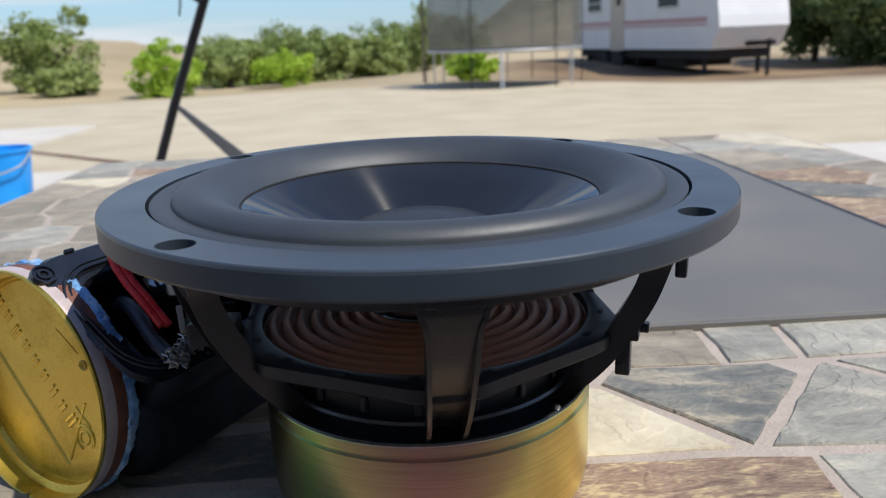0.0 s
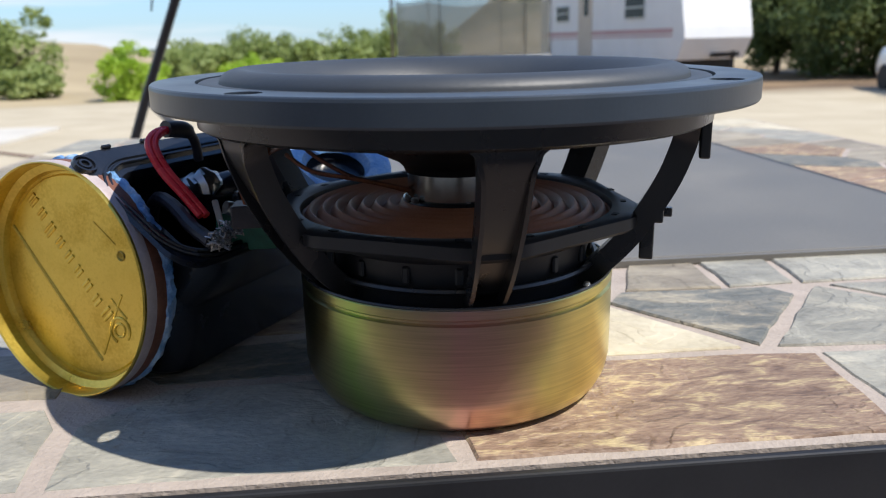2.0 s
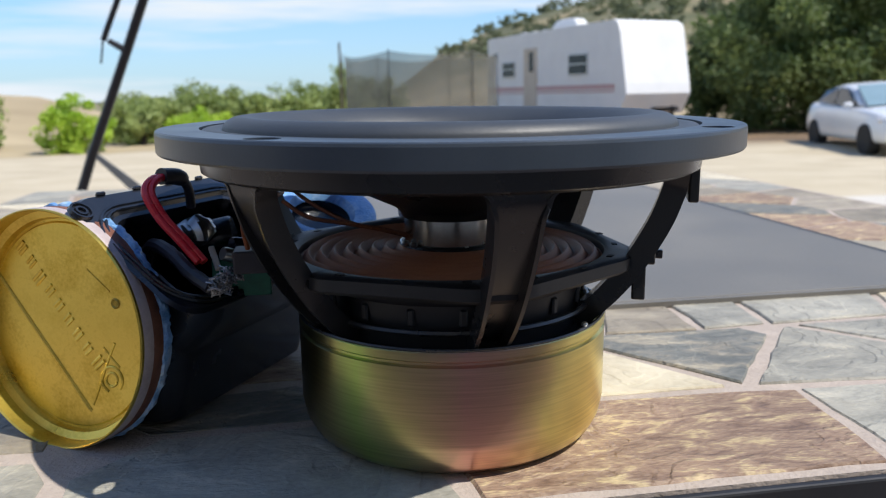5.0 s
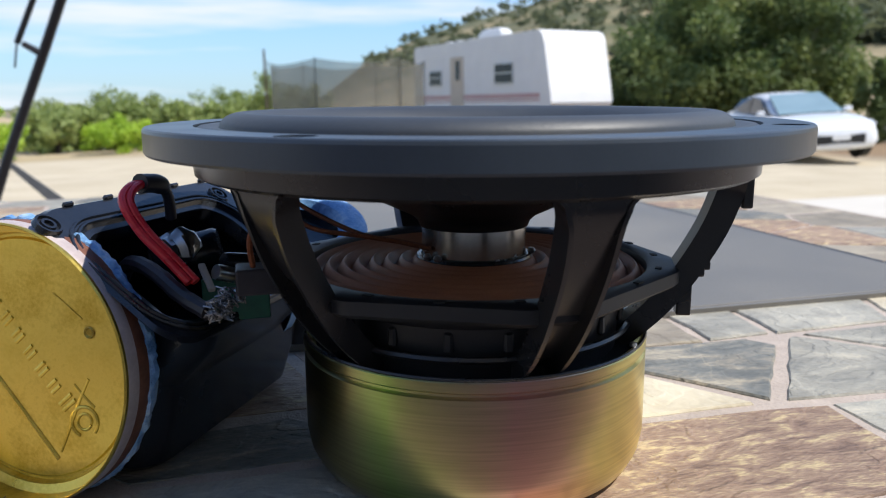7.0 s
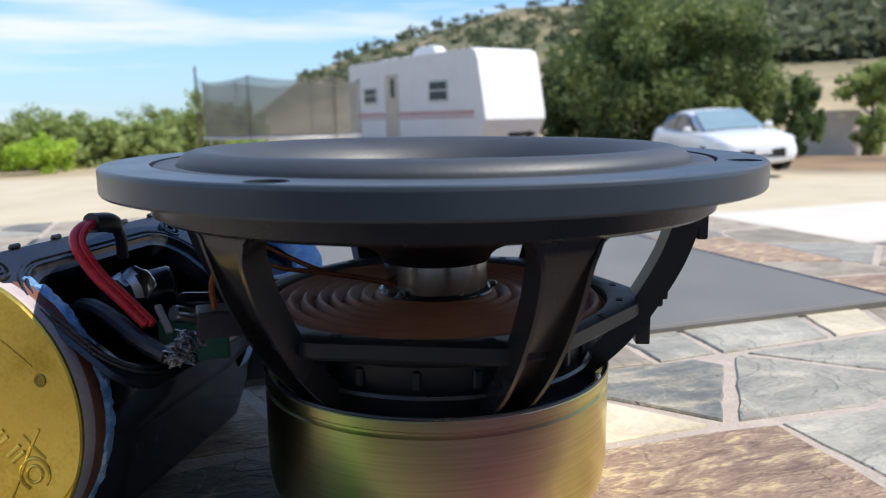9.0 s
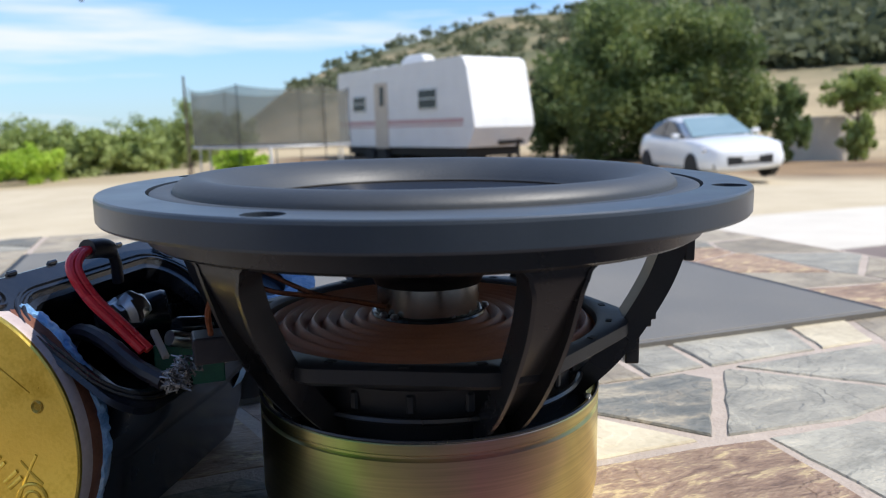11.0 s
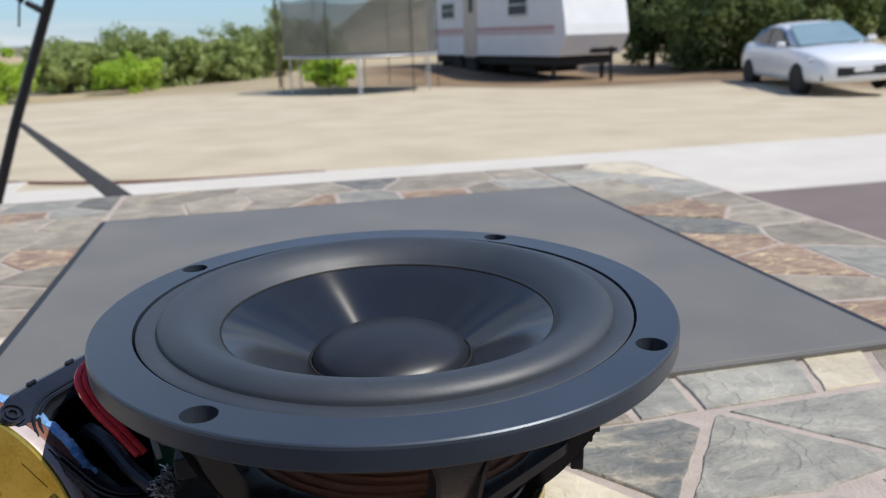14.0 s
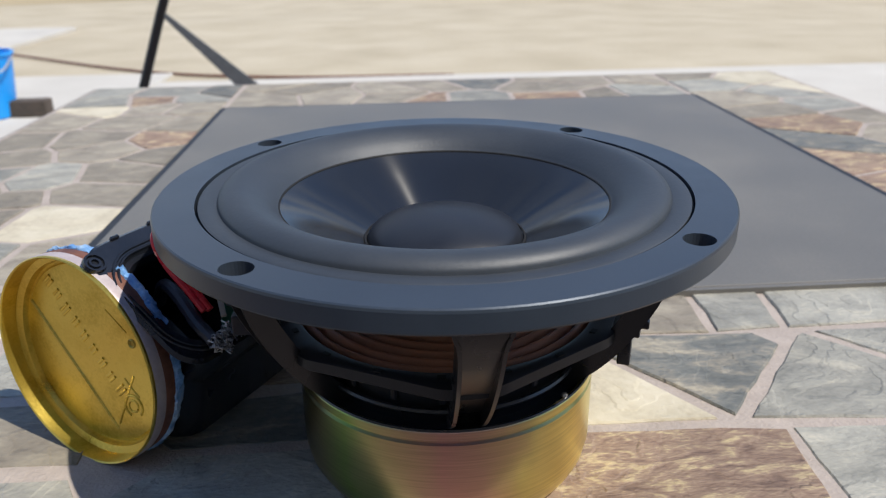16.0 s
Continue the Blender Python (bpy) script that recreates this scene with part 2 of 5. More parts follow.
def plated_material():
    """Zinc passivate: brushed gold that wanders through green and rose round the can. Its left is darkened as shade."""
    m = M["plated"]
    n, l = m.node_tree.nodes, m.node_tree.links
    b = n["Principled BSDF"]
    co = n.new("ShaderNodeTexCoord")
    turn = n.new("ShaderNodeTexGradient")
    turn.gradient_type = "RADIAL"
    l.new(co.outputs["Object"], turn.inputs["Vector"])
    no = n.new("ShaderNodeTexNoise")
    no.inputs["Scale"].default_value = 45.0
    no.inputs["Detail"].default_value = 4.0
    l.new(co.outputs["Object"], no.inputs["Vector"])
    wob = n.new("ShaderNodeMath")
    wob.operation = "MULTIPLY_ADD"
    wob.inputs[1].default_value = 0.07
    l.new(no.outputs["Fac"], wob.inputs[0])
    l.new(turn.outputs["Fac"], wob.inputs[2])
    ra = n.new("ShaderNodeValToRGB")
    e = ra.color_ramp.elements
    # first two stops paint the box's shade and dark reflection on the left
    stops = [(0.05, (0.28, 0.22, 0.10)), (0.13, (0.40, 0.35, 0.15)), (0.178, (0.36, 0.47, 0.13)), (0.215, (0.54, 0.46, 0.23)), (0.275, (0.66, 0.36, 0.29)), (0.310, (0.62, 0.38, 0.27)),
             (0.360, (0.58, 0.50, 0.20)), (0.435, (0.86, 0.68, 0.20)), (0.52, (0.66, 0.58, 0.24)), (0.70, (0.70, 0.50, 0.36)), (0.90, (0.60, 0.56, 0.24))]
    while len(e) < len(stops):
        e.new(0.5)
    for i, (at, c) in enumerate(stops):
        e[i].position = at
        e[i].color = (*c, 1)
    l.new(wob.outputs["Value"], ra.inputs["Fac"])
    fine = n.new("ShaderNodeTexNoise")
    fine.inputs["Scale"].default_value = 40.0
    fine.inputs["Detail"].default_value = 6.0
    fm = n.new("ShaderNodeMapping")
    fm.inputs["Scale"].default_value = (1, 1, 45)
    l.new(co.outputs["Object"], fm.inputs["Vector"])
    l.new(fm.outputs["Vector"], fine.inputs["Vector"])
    fk = n.new("ShaderNodeMapRange")
    fk.inputs["From Min"].default_value, fk.inputs["From Max"].default_value = 0.3, 0.7
    fk.inputs["To Min"].default_value, fk.inputs["To Max"].default_value = 0.86, 1.09
    l.new(fine.outputs["Fac"], fk.inputs["Value"])
    hsv = n.new("ShaderNodeHueSaturation")
    l.new(fk.outputs["Result"], hsv.inputs["Value"])
    l.new(ra.outputs["Color"], hsv.inputs["Color"])
    l.new(hsv.outputs["Color"], b.inputs["Base Color"])
    b.inputs["Anisotropic"].default_value = 0.5


def flaky(m, scale, depth, tone):
    """Split-slate terraces: thin flakes with crisp edges, each a little lighter or darker."""
    n, l = m.node_tree.nodes, m.node_tree.links
    b = n["Principled BSDF"]
    co = n.new("ShaderNodeTexCoord")
    info = n.new("ShaderNodeObjectInfo")
    off = n.new("ShaderNodeVectorMath")
    off.operation = "MULTIPLY_ADD"
    off.inputs[1].default_value = (3.0, 9.0, 4.0)
    l.new(info.outputs["Random"], off.inputs[0])
    l.new(co.outputs["Object"], off.inputs[2])
    no = n.new("ShaderNodeTexNoise")
    no.inputs["Scale"].default_value = scale
    no.inputs["Detail"].default_value = 5.0
    no.inputs["Distortion"].default_value = 0.5
    l.new(off.outputs["Vector"], no.inputs["Vector"])

    def op(kind, a, v=None, c=None):
        q = n.new("ShaderNodeMath")
        q.operation = kind
        l.new(a, q.inputs[0])
        if c is not None:
            l.new(c, q.inputs[1])
        elif v is not None:
            q.inputs[1].default_value = v
        return q.outputs["Value"]

    x = op("MULTIPLY", no.outputs["Fac"], 11.0)
    fl, fr = op("FLOOR", x), op("FRACT", x)
    ease = n.new("ShaderNodeMapRange")
    ease.interpolation_type = "SMOOTHSTEP"
    ease.inputs["From Min"].default_value, ease.inputs["From Max"].default_value = 0.72, 1.0
    l.new(fr, ease.inputs["Value"])
    terrace = op("ADD", fl, c=ease.outputs["Result"])
    old = b.inputs["Normal"].links[0].from_node
    bn = n.new("ShaderNodeBump")
    bn.inputs["Strength"].default_value = 0.9
    bn.inputs["Distance"].default_value = depth
    l.new(terrace, bn.inputs["Height"])
    l.new(old.outputs["Normal"], bn.inputs["Normal"])
    l.new(bn.outputs["Normal"], b.inputs["Normal"])
    wn1 = n.new("ShaderNodeTexWhiteNoise")
    wn1.noise_dimensions = "1D"
    l.new(fl, wn1.inputs["W"])
    k = n.new("ShaderNodeMapRange")
    k.inputs["To Min"].default_value, k.inputs["To Max"].default_value = 1 - tone, 1 + tone
    l.new(wn1.outputs["Value"], k.inputs["Value"])
    hsv = n.new("ShaderNodeHueSaturation")
    l.new(k.outputs["Result"], hsv.inputs["Value"])
    l.new(b.inputs["Base Color"].links[0].from_socket, hsv.inputs["Color"])
    l.new(hsv.outputs["Color"], b.inputs["Base Color"])


for k in ("slate", "slate_dark", "slate_brown", "slate_tan"):
    flaky(M[k], 20.0, 0.0004, 0.09)
flaky(M["slate_cream"], 16.0, 0.0003, 0.06)


def leafy(m, share):
    """Light shines through leaves."""
    n, l = m.node_tree.nodes, m.node_tree.links
    b = n["Principled BSDF"]
    t = n.new("ShaderNodeBsdfTranslucent")
    l.new(b.inputs["Base Color"].links[0].from_socket, t.inputs["Color"])
    x = n.new("ShaderNodeMixShader")
    x.inputs["Fac"].default_value = share
    l.new(b.outputs["BSDF"], x.inputs[1])
    l.new(t.outputs["BSDF"], x.inputs[2])
    l.new(x.outputs["Shader"], n["Material Output"].inputs["Surface"])


for k in ("leaf_dark", "leaf_mid", "leaf_bright", "leaf_far"):
    leafy(M[k], 0.4)
plated_material()


def brushed(m, amount, rough):
    """Fine concentric turning marks."""
    n, l = m.node_tree.nodes, m.node_tree.links
    b = n["Principled BSDF"]
    t = n.new("ShaderNodeTangent")
    t.direction_type, t.axis = "RADIAL", "Z"
    l.new(t.outputs["Tangent"], b.inputs["Tangent"])
    b.inputs["Anisotropic"].default_value = amount
    b.inputs["Anisotropic Rotation"].default_value = 0.25
    for k in list(b.inputs["Roughness"].links):
        l.remove(k)
    b.inputs["Roughness"].default_value = rough


def grooved(m, pitch, depth):
    """Concentric grooves cut in a turned or spun surface."""
    n, l = m.node_tree.nodes, m.node_tree.links
    co = n.new("ShaderNodeTexCoord")
    wv = n.new("ShaderNodeTexWave")
    wv.wave_type, wv.rings_direction = "RINGS", "Z"
    wv.inputs["Scale"].default_value = math.pi / (10 * pitch)
    bn = n.new("ShaderNodeBump")
    bn.inputs["Distance"].default_value = depth
    l.new(co.outputs["Object"], wv.inputs["Vector"])
    l.new(wv.outputs["Fac"], bn.inputs["Height"])
    l.new(bn.outputs["Normal"], n["Principled BSDF"].inputs["Normal"])


M["cone"] = material("black_brushed_cone", [(0.076, 0.075, 0.073), (0.098, 0.096, 0.093)], 0.3, 0.85, 30, 700, 0.0)
brushed(M["cone"], 1.0, 0.17)
grooved(M["cone"], 0.0009, 0.000004)
brushed(M["plated"], 0.5, 0.29)
M["net"] = net_material()


# ---- helpers of the scene ----
def smooth(bm, on=True):
    for f in bm.faces:
        f.smooth = on
    return bm


def mesh_of(name, bm, mat, sharp=35):
    me = bpy.data.meshes.new(name)
    bm.normal_update()
    for e in bm.edges:
        if len(e.link_faces) == 2 and e.calc_face_angle(0) > radians(sharp):
            e.smooth = False
    bm.to_mesh(me)
    bm.free()
    me.materials.append(mat)
    return me


def part(name, bm, mat, parent, label=""):
    ob = new(name, mesh_of(name, bm, mat))
    ob.parent = parent
    if label:
        ob["label"] = label
    return ob


def thing(name, m, label, category, group="", kind=""):
    ob = new(name)
    ob.empty_display_size = 0.05
    ob.matrix_world = m
    return tagged(ob, label, category, group, kind)


def lathe(profile, seg=96, closed=False, a0=0.0, a1=360.0, bm=None):
    """Turn (radius, z) points round the z axis."""
    bm = bm or bmesh.new()
    full = abs(a1 - a0) >= 359.9
    n = seg if full else seg + 1
    rings = []
    for r, z in profile:
        if r < 1e-6:
            rings.append([bm.verts.new((0, 0, z))] * n)
        else:
            rings.append([bm.verts.new((r * math.cos(radians(a0 + (a1 - a0) * i / seg)), r * math.sin(radians(a0 + (a1 - a0) * i / seg)), z)) for i in range(n)])
    pairs = list(zip(rings, rings[1:])) + ([(rings[-1], rings[0])] if closed else [])
    for a, b in pairs:
        for i in range(seg):
            j = (i + 1) % n
            q = []
            for v in (a[i], a[j], b[j], b[i]):
                if v not in q:
                    q.append(v)
            if len(q) > 2:
                bm.faces.new(q)
    bmesh.ops.recalc_face_normals(bm, faces=bm.faces)
    return smooth(bm)


def tube(points, r, seg=10, bm=None, flat=1.0, caps=True):
    """A round or flattened bar along points; r may be one radius or one a point."""
    bm = bm or bmesh.new()
    pts = [Vector(p) for p in points]
    rs = r if isinstance(r, (list, tuple)) else [r] * len(pts)
    rings = []
    side = None
    for i, p in enumerate(pts):
        d = (pts[min(i + 1, len(pts) - 1)] - pts[max(i - 1, 0)]).normalized()
        if side is None:
            side = d.cross(Vector((0, 0, 1)))
            if side.length < 0.05:
                side = d.cross(Vector((1, 0, 0)))
        side = (side - d * side.dot(d)).normalized()
        up = side.cross(d)
        rings.append([bm.verts.new(p + rs[i] * (math.cos(2 * math.pi * k / seg) * side + flat * math.sin(2 * math.pi * k / seg) * up)) for k in range(seg)])
    fs = []
    for a, b in zip(rings, rings[1:]):
        for k in range(seg):
            fs.append(bm.faces.new((a[k], a[(k + 1) % seg], b[(k + 1) % seg], b[k])))
    if caps:
        fs.append(bm.faces.new(rings[0]))
        fs.append(bm.faces.new(rings[-1]))
    bmesh.ops.recalc_face_normals(bm, faces=fs)
    for f in fs:
        f.smooth = True
    return bm


def spline(points, steps=8):
    """Catmull-Rom points through the given ones."""
    p = [Vector(q) for q in points]
    p = [2 * p[0] - p[1]] + p + [2 * p[-1] - p[-2]]
    out = []
    for i in range(1, len(p) - 2):
        for k in range(steps):
            t = k / steps
            a, b, c, d = p[i - 1:i + 3]
            out.append(0.5 * (2 * b + (c - a) * t + (2 * a - 5 * b + 4 * c - d) * t * t + (3 * b - a - 3 * c + d) * t ** 3))
    return out + [p[-2]]


def block(size, at=(0, 0, 0), bevel=0.0, seg=2, m=None, bm=None):
    own = bmesh.new()
    bmesh.ops.create_cube(own, size=1.0)
    bmesh.ops.scale(own, vec=size, verts=own.verts)
    if bevel:
        bmesh.ops.bevel(own, geom=own.edges[:], offset=bevel, segments=seg, affect="EDGES", profile=0.5)
    bmesh.ops.translate(own, vec=at, verts=own.verts)
    if m is not None:
        bmesh.ops.transform(own, matrix=m, verts=own.verts)
    if bm is None:
        return own
    tmp = bpy.data.meshes.new("tmp")
    own.to_mesh(tmp)
    own.free()
    bm.from_mesh(tmp)
    bpy.data.meshes.remove(tmp)
    return bm


def prism(loop, z0, z1, bevel=0.0):
    """An upright prism over a plan loop, with a chamfered top."""
    bm = bmesh.new()
    lo = [bm.verts.new((x, y, z0)) for x, y in loop]
    n = len(loop)
    cx, cy = sum(p[0] for p in loop) / n, sum(p[1] for p in loop) / n
    if bevel:
        mid = [bm.verts.new((x, y, z1 - bevel)) for x, y in loop]
        hi = []
        for x, y in loop:
            d = max(1e-6, math.hypot(x - cx, y - cy))
            k = 1 - bevel / d
            hi.append(bm.verts.new((cx + (x - cx) * k, cy + (y - cy) * k, z1)))
        levels = [lo, mid, hi]
    else:
        hi = [bm.verts.new((x, y, z1)) for x, y in loop]
        levels = [lo, hi]
    for a, b in zip(levels, levels[1:]):
        for i in range(n):
            bm.faces.new((a[i], a[(i + 1) % n], b[(i + 1) % n], b[i]))
    bm.faces.new(hi)
    bmesh.ops.recalc_face_normals(bm, faces=bm.faces)
    return bm


def round_rect(w, h, r, seg=6):
    out = []
    for cx, cy, a in ((w / 2 - r, h / 2 - r, 0), (-w / 2 + r, h / 2 - r, 90), (-w / 2 + r, -h / 2 + r, 180), (w / 2 - r, -h / 2 + r, 270)):
        for k in range(seg + 1):
            t = radians(a + 90 * k / seg)
            out.append((cx + r * math.cos(t), cy + r * math.sin(t)))
    return out


def loft(rings, close_ends=True):
    """Skin over rings of equal count."""
    bm = bmesh.new()
    vs = [[bm.verts.new(p) for p in r] for r in rings]
    n = len(vs[0])
    for a, b in zip(vs, vs[1:]):
        for i in range(n):
            bm.faces.new((a[i], a[(i + 1) % n], b[(i + 1) % n], b[i]))
    if close_ends:
        bm.faces.new(vs[0])
        bm.faces.new(vs[-1])
    bmesh.ops.recalc_face_normals(bm, faces=bm.faces)
    return smooth(bm)


def clip_poly(poly, nx, ny, c):
    """Keep the side nx*x + ny*y <= c."""
    out = []
    for i, p in enumerate(poly):
        q = poly[(i + 1) % len(poly)]
        dp, dq = nx * p[0] + ny * p[1] - c, nx * q[0] + ny * q[1] - c
        if dp <= 0:
            out.append(p)
        if dp * dq < 0:
            t = dp / (dp - dq)
            out.append((p[0] + t * (q[0] - p[0]), p[1] + t * (q[1] - p[1])))
    return out


def cells(rect, seeds):
    """Voronoi cells of the seeds within a rectangle."""
    x0, y0, x1, y1 = rect
    out = []
    for i, a in enumerate(seeds):
        poly = [(x0, y0), (x1, y0), (x1, y1), (x0, y1)]
        for j, b in enumerate(seeds):
            if i != j and len(poly) > 2:
                nx, ny = b[0] - a[0], b[1] - a[1]
                poly = clip_poly(poly, nx, ny, (b[0] ** 2 + b[1] ** 2 - a[0] ** 2 - a[1] ** 2) / 2)
        if len(poly) > 2:
            out.append(poly)
    return out


def shrink(poly, d):
    """Inset a convex loop by d."""
    n = len(poly)
    area = sum(poly[i][0] * poly[(i + 1) % n][1] - poly[(i + 1) % n][0] * poly[i][1] for i in range(n))
    if area < 0:
        poly = poly[::-1]
    out = list(poly)
    for i in range(n):
        p, q = poly[i], poly[(i + 1) % n]
        ex, ey = q[0] - p[0], q[1] - p[1]
        L = math.hypot(ex, ey)
        if L < 1e-6:
            continue
        nx, ny = ey / L, -ex / L
        out = clip_poly(out, nx, ny, nx * p[0] + ny * p[1] - d)
        if len(out) < 3:
            return []
    return out


def rough_loop(poly, step, amp, seed):
    """Cut the sides of a loop into short runs and let them wander."""
    out = []
    n = len(poly)
    for i in range(n):
        p, q = poly[i], poly[(i + 1) % n]
        L = math.hypot(q[0] - p[0], q[1] - p[1])
        k = max(1, min(9, int(L / step)))
        for j in range(k):
            t = j / k
            x, y = p[0] + t * (q[0] - p[0]), p[1] + t * (q[1] - p[1])
            v = noise.noise_vector(Vector((x * 70, y * 70, seed)))
            out.append((x + amp * v.x, y + amp * v.y))
    return out


# ---- ground ----
LEVELS = [(0, 0, 0), (4, 2, 0), (-4, 2, 0), (0, 5, 0), (5, 5, 0), (-5, 5, 0), (0, -6, 0), (8, -4, 0), (-8, -4, 0), (0, 8.5, -0.05), (-4, 9, -0.03),
          (2.3, 17, -0.26), (7, 24, -0.55), (8.6, 21.8, -0.55), (10, 22, -0.55), (11.2, 15.5, -0.34), (11.6, 12.8, -0.46), (13.5, 14, -0.55), (6.5, 29, -0.2), (-8, 25, -0.68), (-8, 40, -1.4), (-3, 14, -0.25),
          (14, 26, -0.7), (24, 26, -0.9), (8, 9, -0.2), (0, 40, -1.2), (-22, 50, -0.8), (30, 45, -0.6)]


def level(x, y):
    """Height of the ground."""
    if y < 5.6 and abs(x) < 9:
        return 0.0
    s = w = 0.0
    for a, b, c in LEVELS:
        d = 1.0 / ((x - a) ** 2 + (y - b) ** 2 + 0.3) ** 1.6
        s, w = s + c * d, w + d
    z = s / w * min(1.0, max(0.0, (y - 5.6) / 3.0) + max(0.0, (abs(x) - 9) / 3.0))
    far = math.hypot(x, y)
    if y > 0:
        k = min(1.25, x / max(y, 1.0))
        right = min(0.66, max(0.0, (k - 0.10) / 0.80) ** 0.5)
        up = max(0.0, min(1.0, (far - 70) / 170)) ** 1.1
        z += min(1.0, y / 60) * up * right * (51 + 6 * noise.noise(Vector((x * 0.02, y * 0.02, 3))))
        left = max(0.0, min(1.0, (-k - 0.20) / 0.14))
        z += left * 2.3 * math.exp(-((far - 62) / 16) ** 2)
    return z


def ground_sheet():
    bm = bmesh.new()
    radii = [0.0] + [0.7 * 1.115 ** i for i in range(76)]
    rows = []
    for r in radii:
        row = []
        for i in range(120):
            a = 2 * math.pi * i / 120
            x, y = r * math.cos(a), r * math.sin(a)
            row.append(bm.verts.new((x, y, level(x, y))))
            if r == 0:
                row = row * 120
                break
        rows.append(row)
    for a, b in zip(rows, rows[1:]):
        for i in range(120):
            q = []
            for v in (a[i], b[i], b[(i + 1) % 120], a[(i + 1) % 120]):
                if v not in q:
                    q.append(v)
            bm.faces.new(q)
    bmesh.ops.recalc_face_normals(bm, faces=bm.faces)
    return smooth(bm)


def ground_material():
    """Pale gravel drive that turns into dry grass and, far off, wooded slopes. Distance haze is painted in as blue."""
    m = M["gravel"]
    n, l = m.node_tree.nodes, m.node_tree.links
    b = n["Principled BSDF"]
    near = b.inputs["Base Color"].links[0].from_socket
    geo = n.new("ShaderNodeNewGeometry")
    dist = n.new("ShaderNodeVectorMath")
    dist.operation = "LENGTH"
    l.new(geo.outputs["Position"], dist.inputs[0])

    def ramp(lo, hi):
        r = n.new("ShaderNodeMapRange")
        r.inputs["From Min"].default_value, r.inputs["From Max"].default_value = lo, hi
        l.new(dist.outputs["Value"], r.inputs["Value"])
        return r.outputs["Result"]

    def mix(f, a, c):
        x = n.new("ShaderNodeMix")
        x.data_type = "RGBA"
        l.new(f, x.inputs["Factor"])
        l.new(a, x.inputs["A"])
        if isinstance(c, tuple):
            x.inputs["B"].default_value = (*c, 1)
        else:
            l.new(c, x.inputs["B"])
        return x.outputs["Result"]

    def patch(scale, lo, hi, c0, c1):
        t = n.new("ShaderNodeTexNoise")
        t.inputs["Scale"].default_value = scale
        t.inputs["Detail"].default_value = 8
        l.new(geo.outputs["Position"], t.inputs["Vector"])
        r = n.new("ShaderNodeValToRGB")
        r.color_ramp.elements[0].position, r.color_ramp.elements[1].position = lo, hi
        r.color_ramp.elements[0].color, r.color_ramp.elements[1].color = (*c0, 1), (*c1, 1)
        l.new(t.outputs["Fac"], r.inputs["Fac"])
        return r.outputs["Color"]

    # brown leaf litter in the east, its colour darkened further for shade under trees
    grass = patch(0.35, 0.35, 0.65, (0.11, 0.068, 0.036), (0.27, 0.18, 0.095))
    field = patch(0.10, 0.35, 0.65, (0.30, 0.235, 0.14), (0.45, 0.36, 0.22))
    wood = patch(0.05, 0.44, 0.62, (0.10, 0.105, 0.05), (0.30, 0.24, 0.135))
    sep = n.new("ShaderNodeSeparateXYZ")
    l.new(geo.outputs["Position"], sep.inputs["Vector"])
    east = n.new("ShaderNodeMapRange")
    east.inputs["From Min"].default_value, east.inputs["From Max"].default_value = 0.5, 5.0
    l.new(sep.outputs["X"], east.inputs["Value"])
    c = mix(ramp(17.5, 21), near, mix(east.outputs["Result"], field, grass))
    c = mix(ramp(30, 44), c, field)
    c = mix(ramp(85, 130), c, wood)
    # aerial haze painted into the far ground colour
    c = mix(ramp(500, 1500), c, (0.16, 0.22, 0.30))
    l.new(c, b.inputs["Base Color"])


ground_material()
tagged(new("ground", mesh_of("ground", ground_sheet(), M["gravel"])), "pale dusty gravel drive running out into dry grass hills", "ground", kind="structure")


def slab(name, x0, y0, x1, y1, mat, label, z=0.02):
    bm = block((x1 - x0, y1 - y0, 0.12), ((x0 + x1) / 2, (y0 + y1) / 2, z - 0.06), 0.008)
    return tagged(new(name, mesh_of(name, bm, mat)), label, "pavement", kind="structure")


slab("pavement_patio", -7, -6, 7.5, 3.55, M["paving"], "brown-grey concrete patio under the stone table", 0.02)
slab("pavement_strip", -1.6, 3.56, 8.5, 5.2, M["concrete"], "sunlit pale concrete strip along the gravel drive", 0.024)
slab("pavement_left", -7, 3.56, -1.61, 5.6, M["concrete"], "pale concrete slab beside the patio", 0.022)
slab("pavement_path", -10, 7.4, -3.6, 9.2, M["concrete"], "pale concrete path across the gravel", 0.012)

bm = tube(spline([(-3.9, 7.35, 0.012), (-3.3, 6.9, 0.012), (-1.9, 5.78, 0.012), (-0.8, 5.33, 0.014), (0.4, 5.24, 0.014)], 6), 0.010, 8)
tagged(new("garden_hose", mesh_of("garden_hose", bm, M["brown"])), "thin reddish-brown hose lying along the gravel", "hose")

# plain wall added out of view behind the camera to cut sky light and deepen shade
tagged(new("wall_south", mesh_of("wall_south", block((9.0, 0.2, 3.0), (-0.5, -2.2, 1.5), 0.01), M["wallpale"])), "plain unseen wall added behind the camera to cut sky light", "wall", kind="structure")

# ---- table ----
TX0, TX1, TY0, TY1, TOP = -0.372, 0.460, -0.057, 0.745, 0.75
CX0, CX1, CY0, CY1 = -0.188, 0.306, 0.112, 0.590

table = thing("stone_table", pose(0, 0, 0), "square outdoor table with irregular slate top and black steel frame", "table")
bm = bmesh.new()
for sx, sy, at in (((TX1 - TX0) + 0.011, 0.003, ((TX0 + TX1) / 2, TY0 - 0.004)), ((TX1 - TX0) + 0.011, 0.003, ((TX0 + TX1) / 2, TY1 + 0.004))):
    block((sx, sy, 0.055), (*at, TOP - 0.0290), 0.0008, bm=bm)
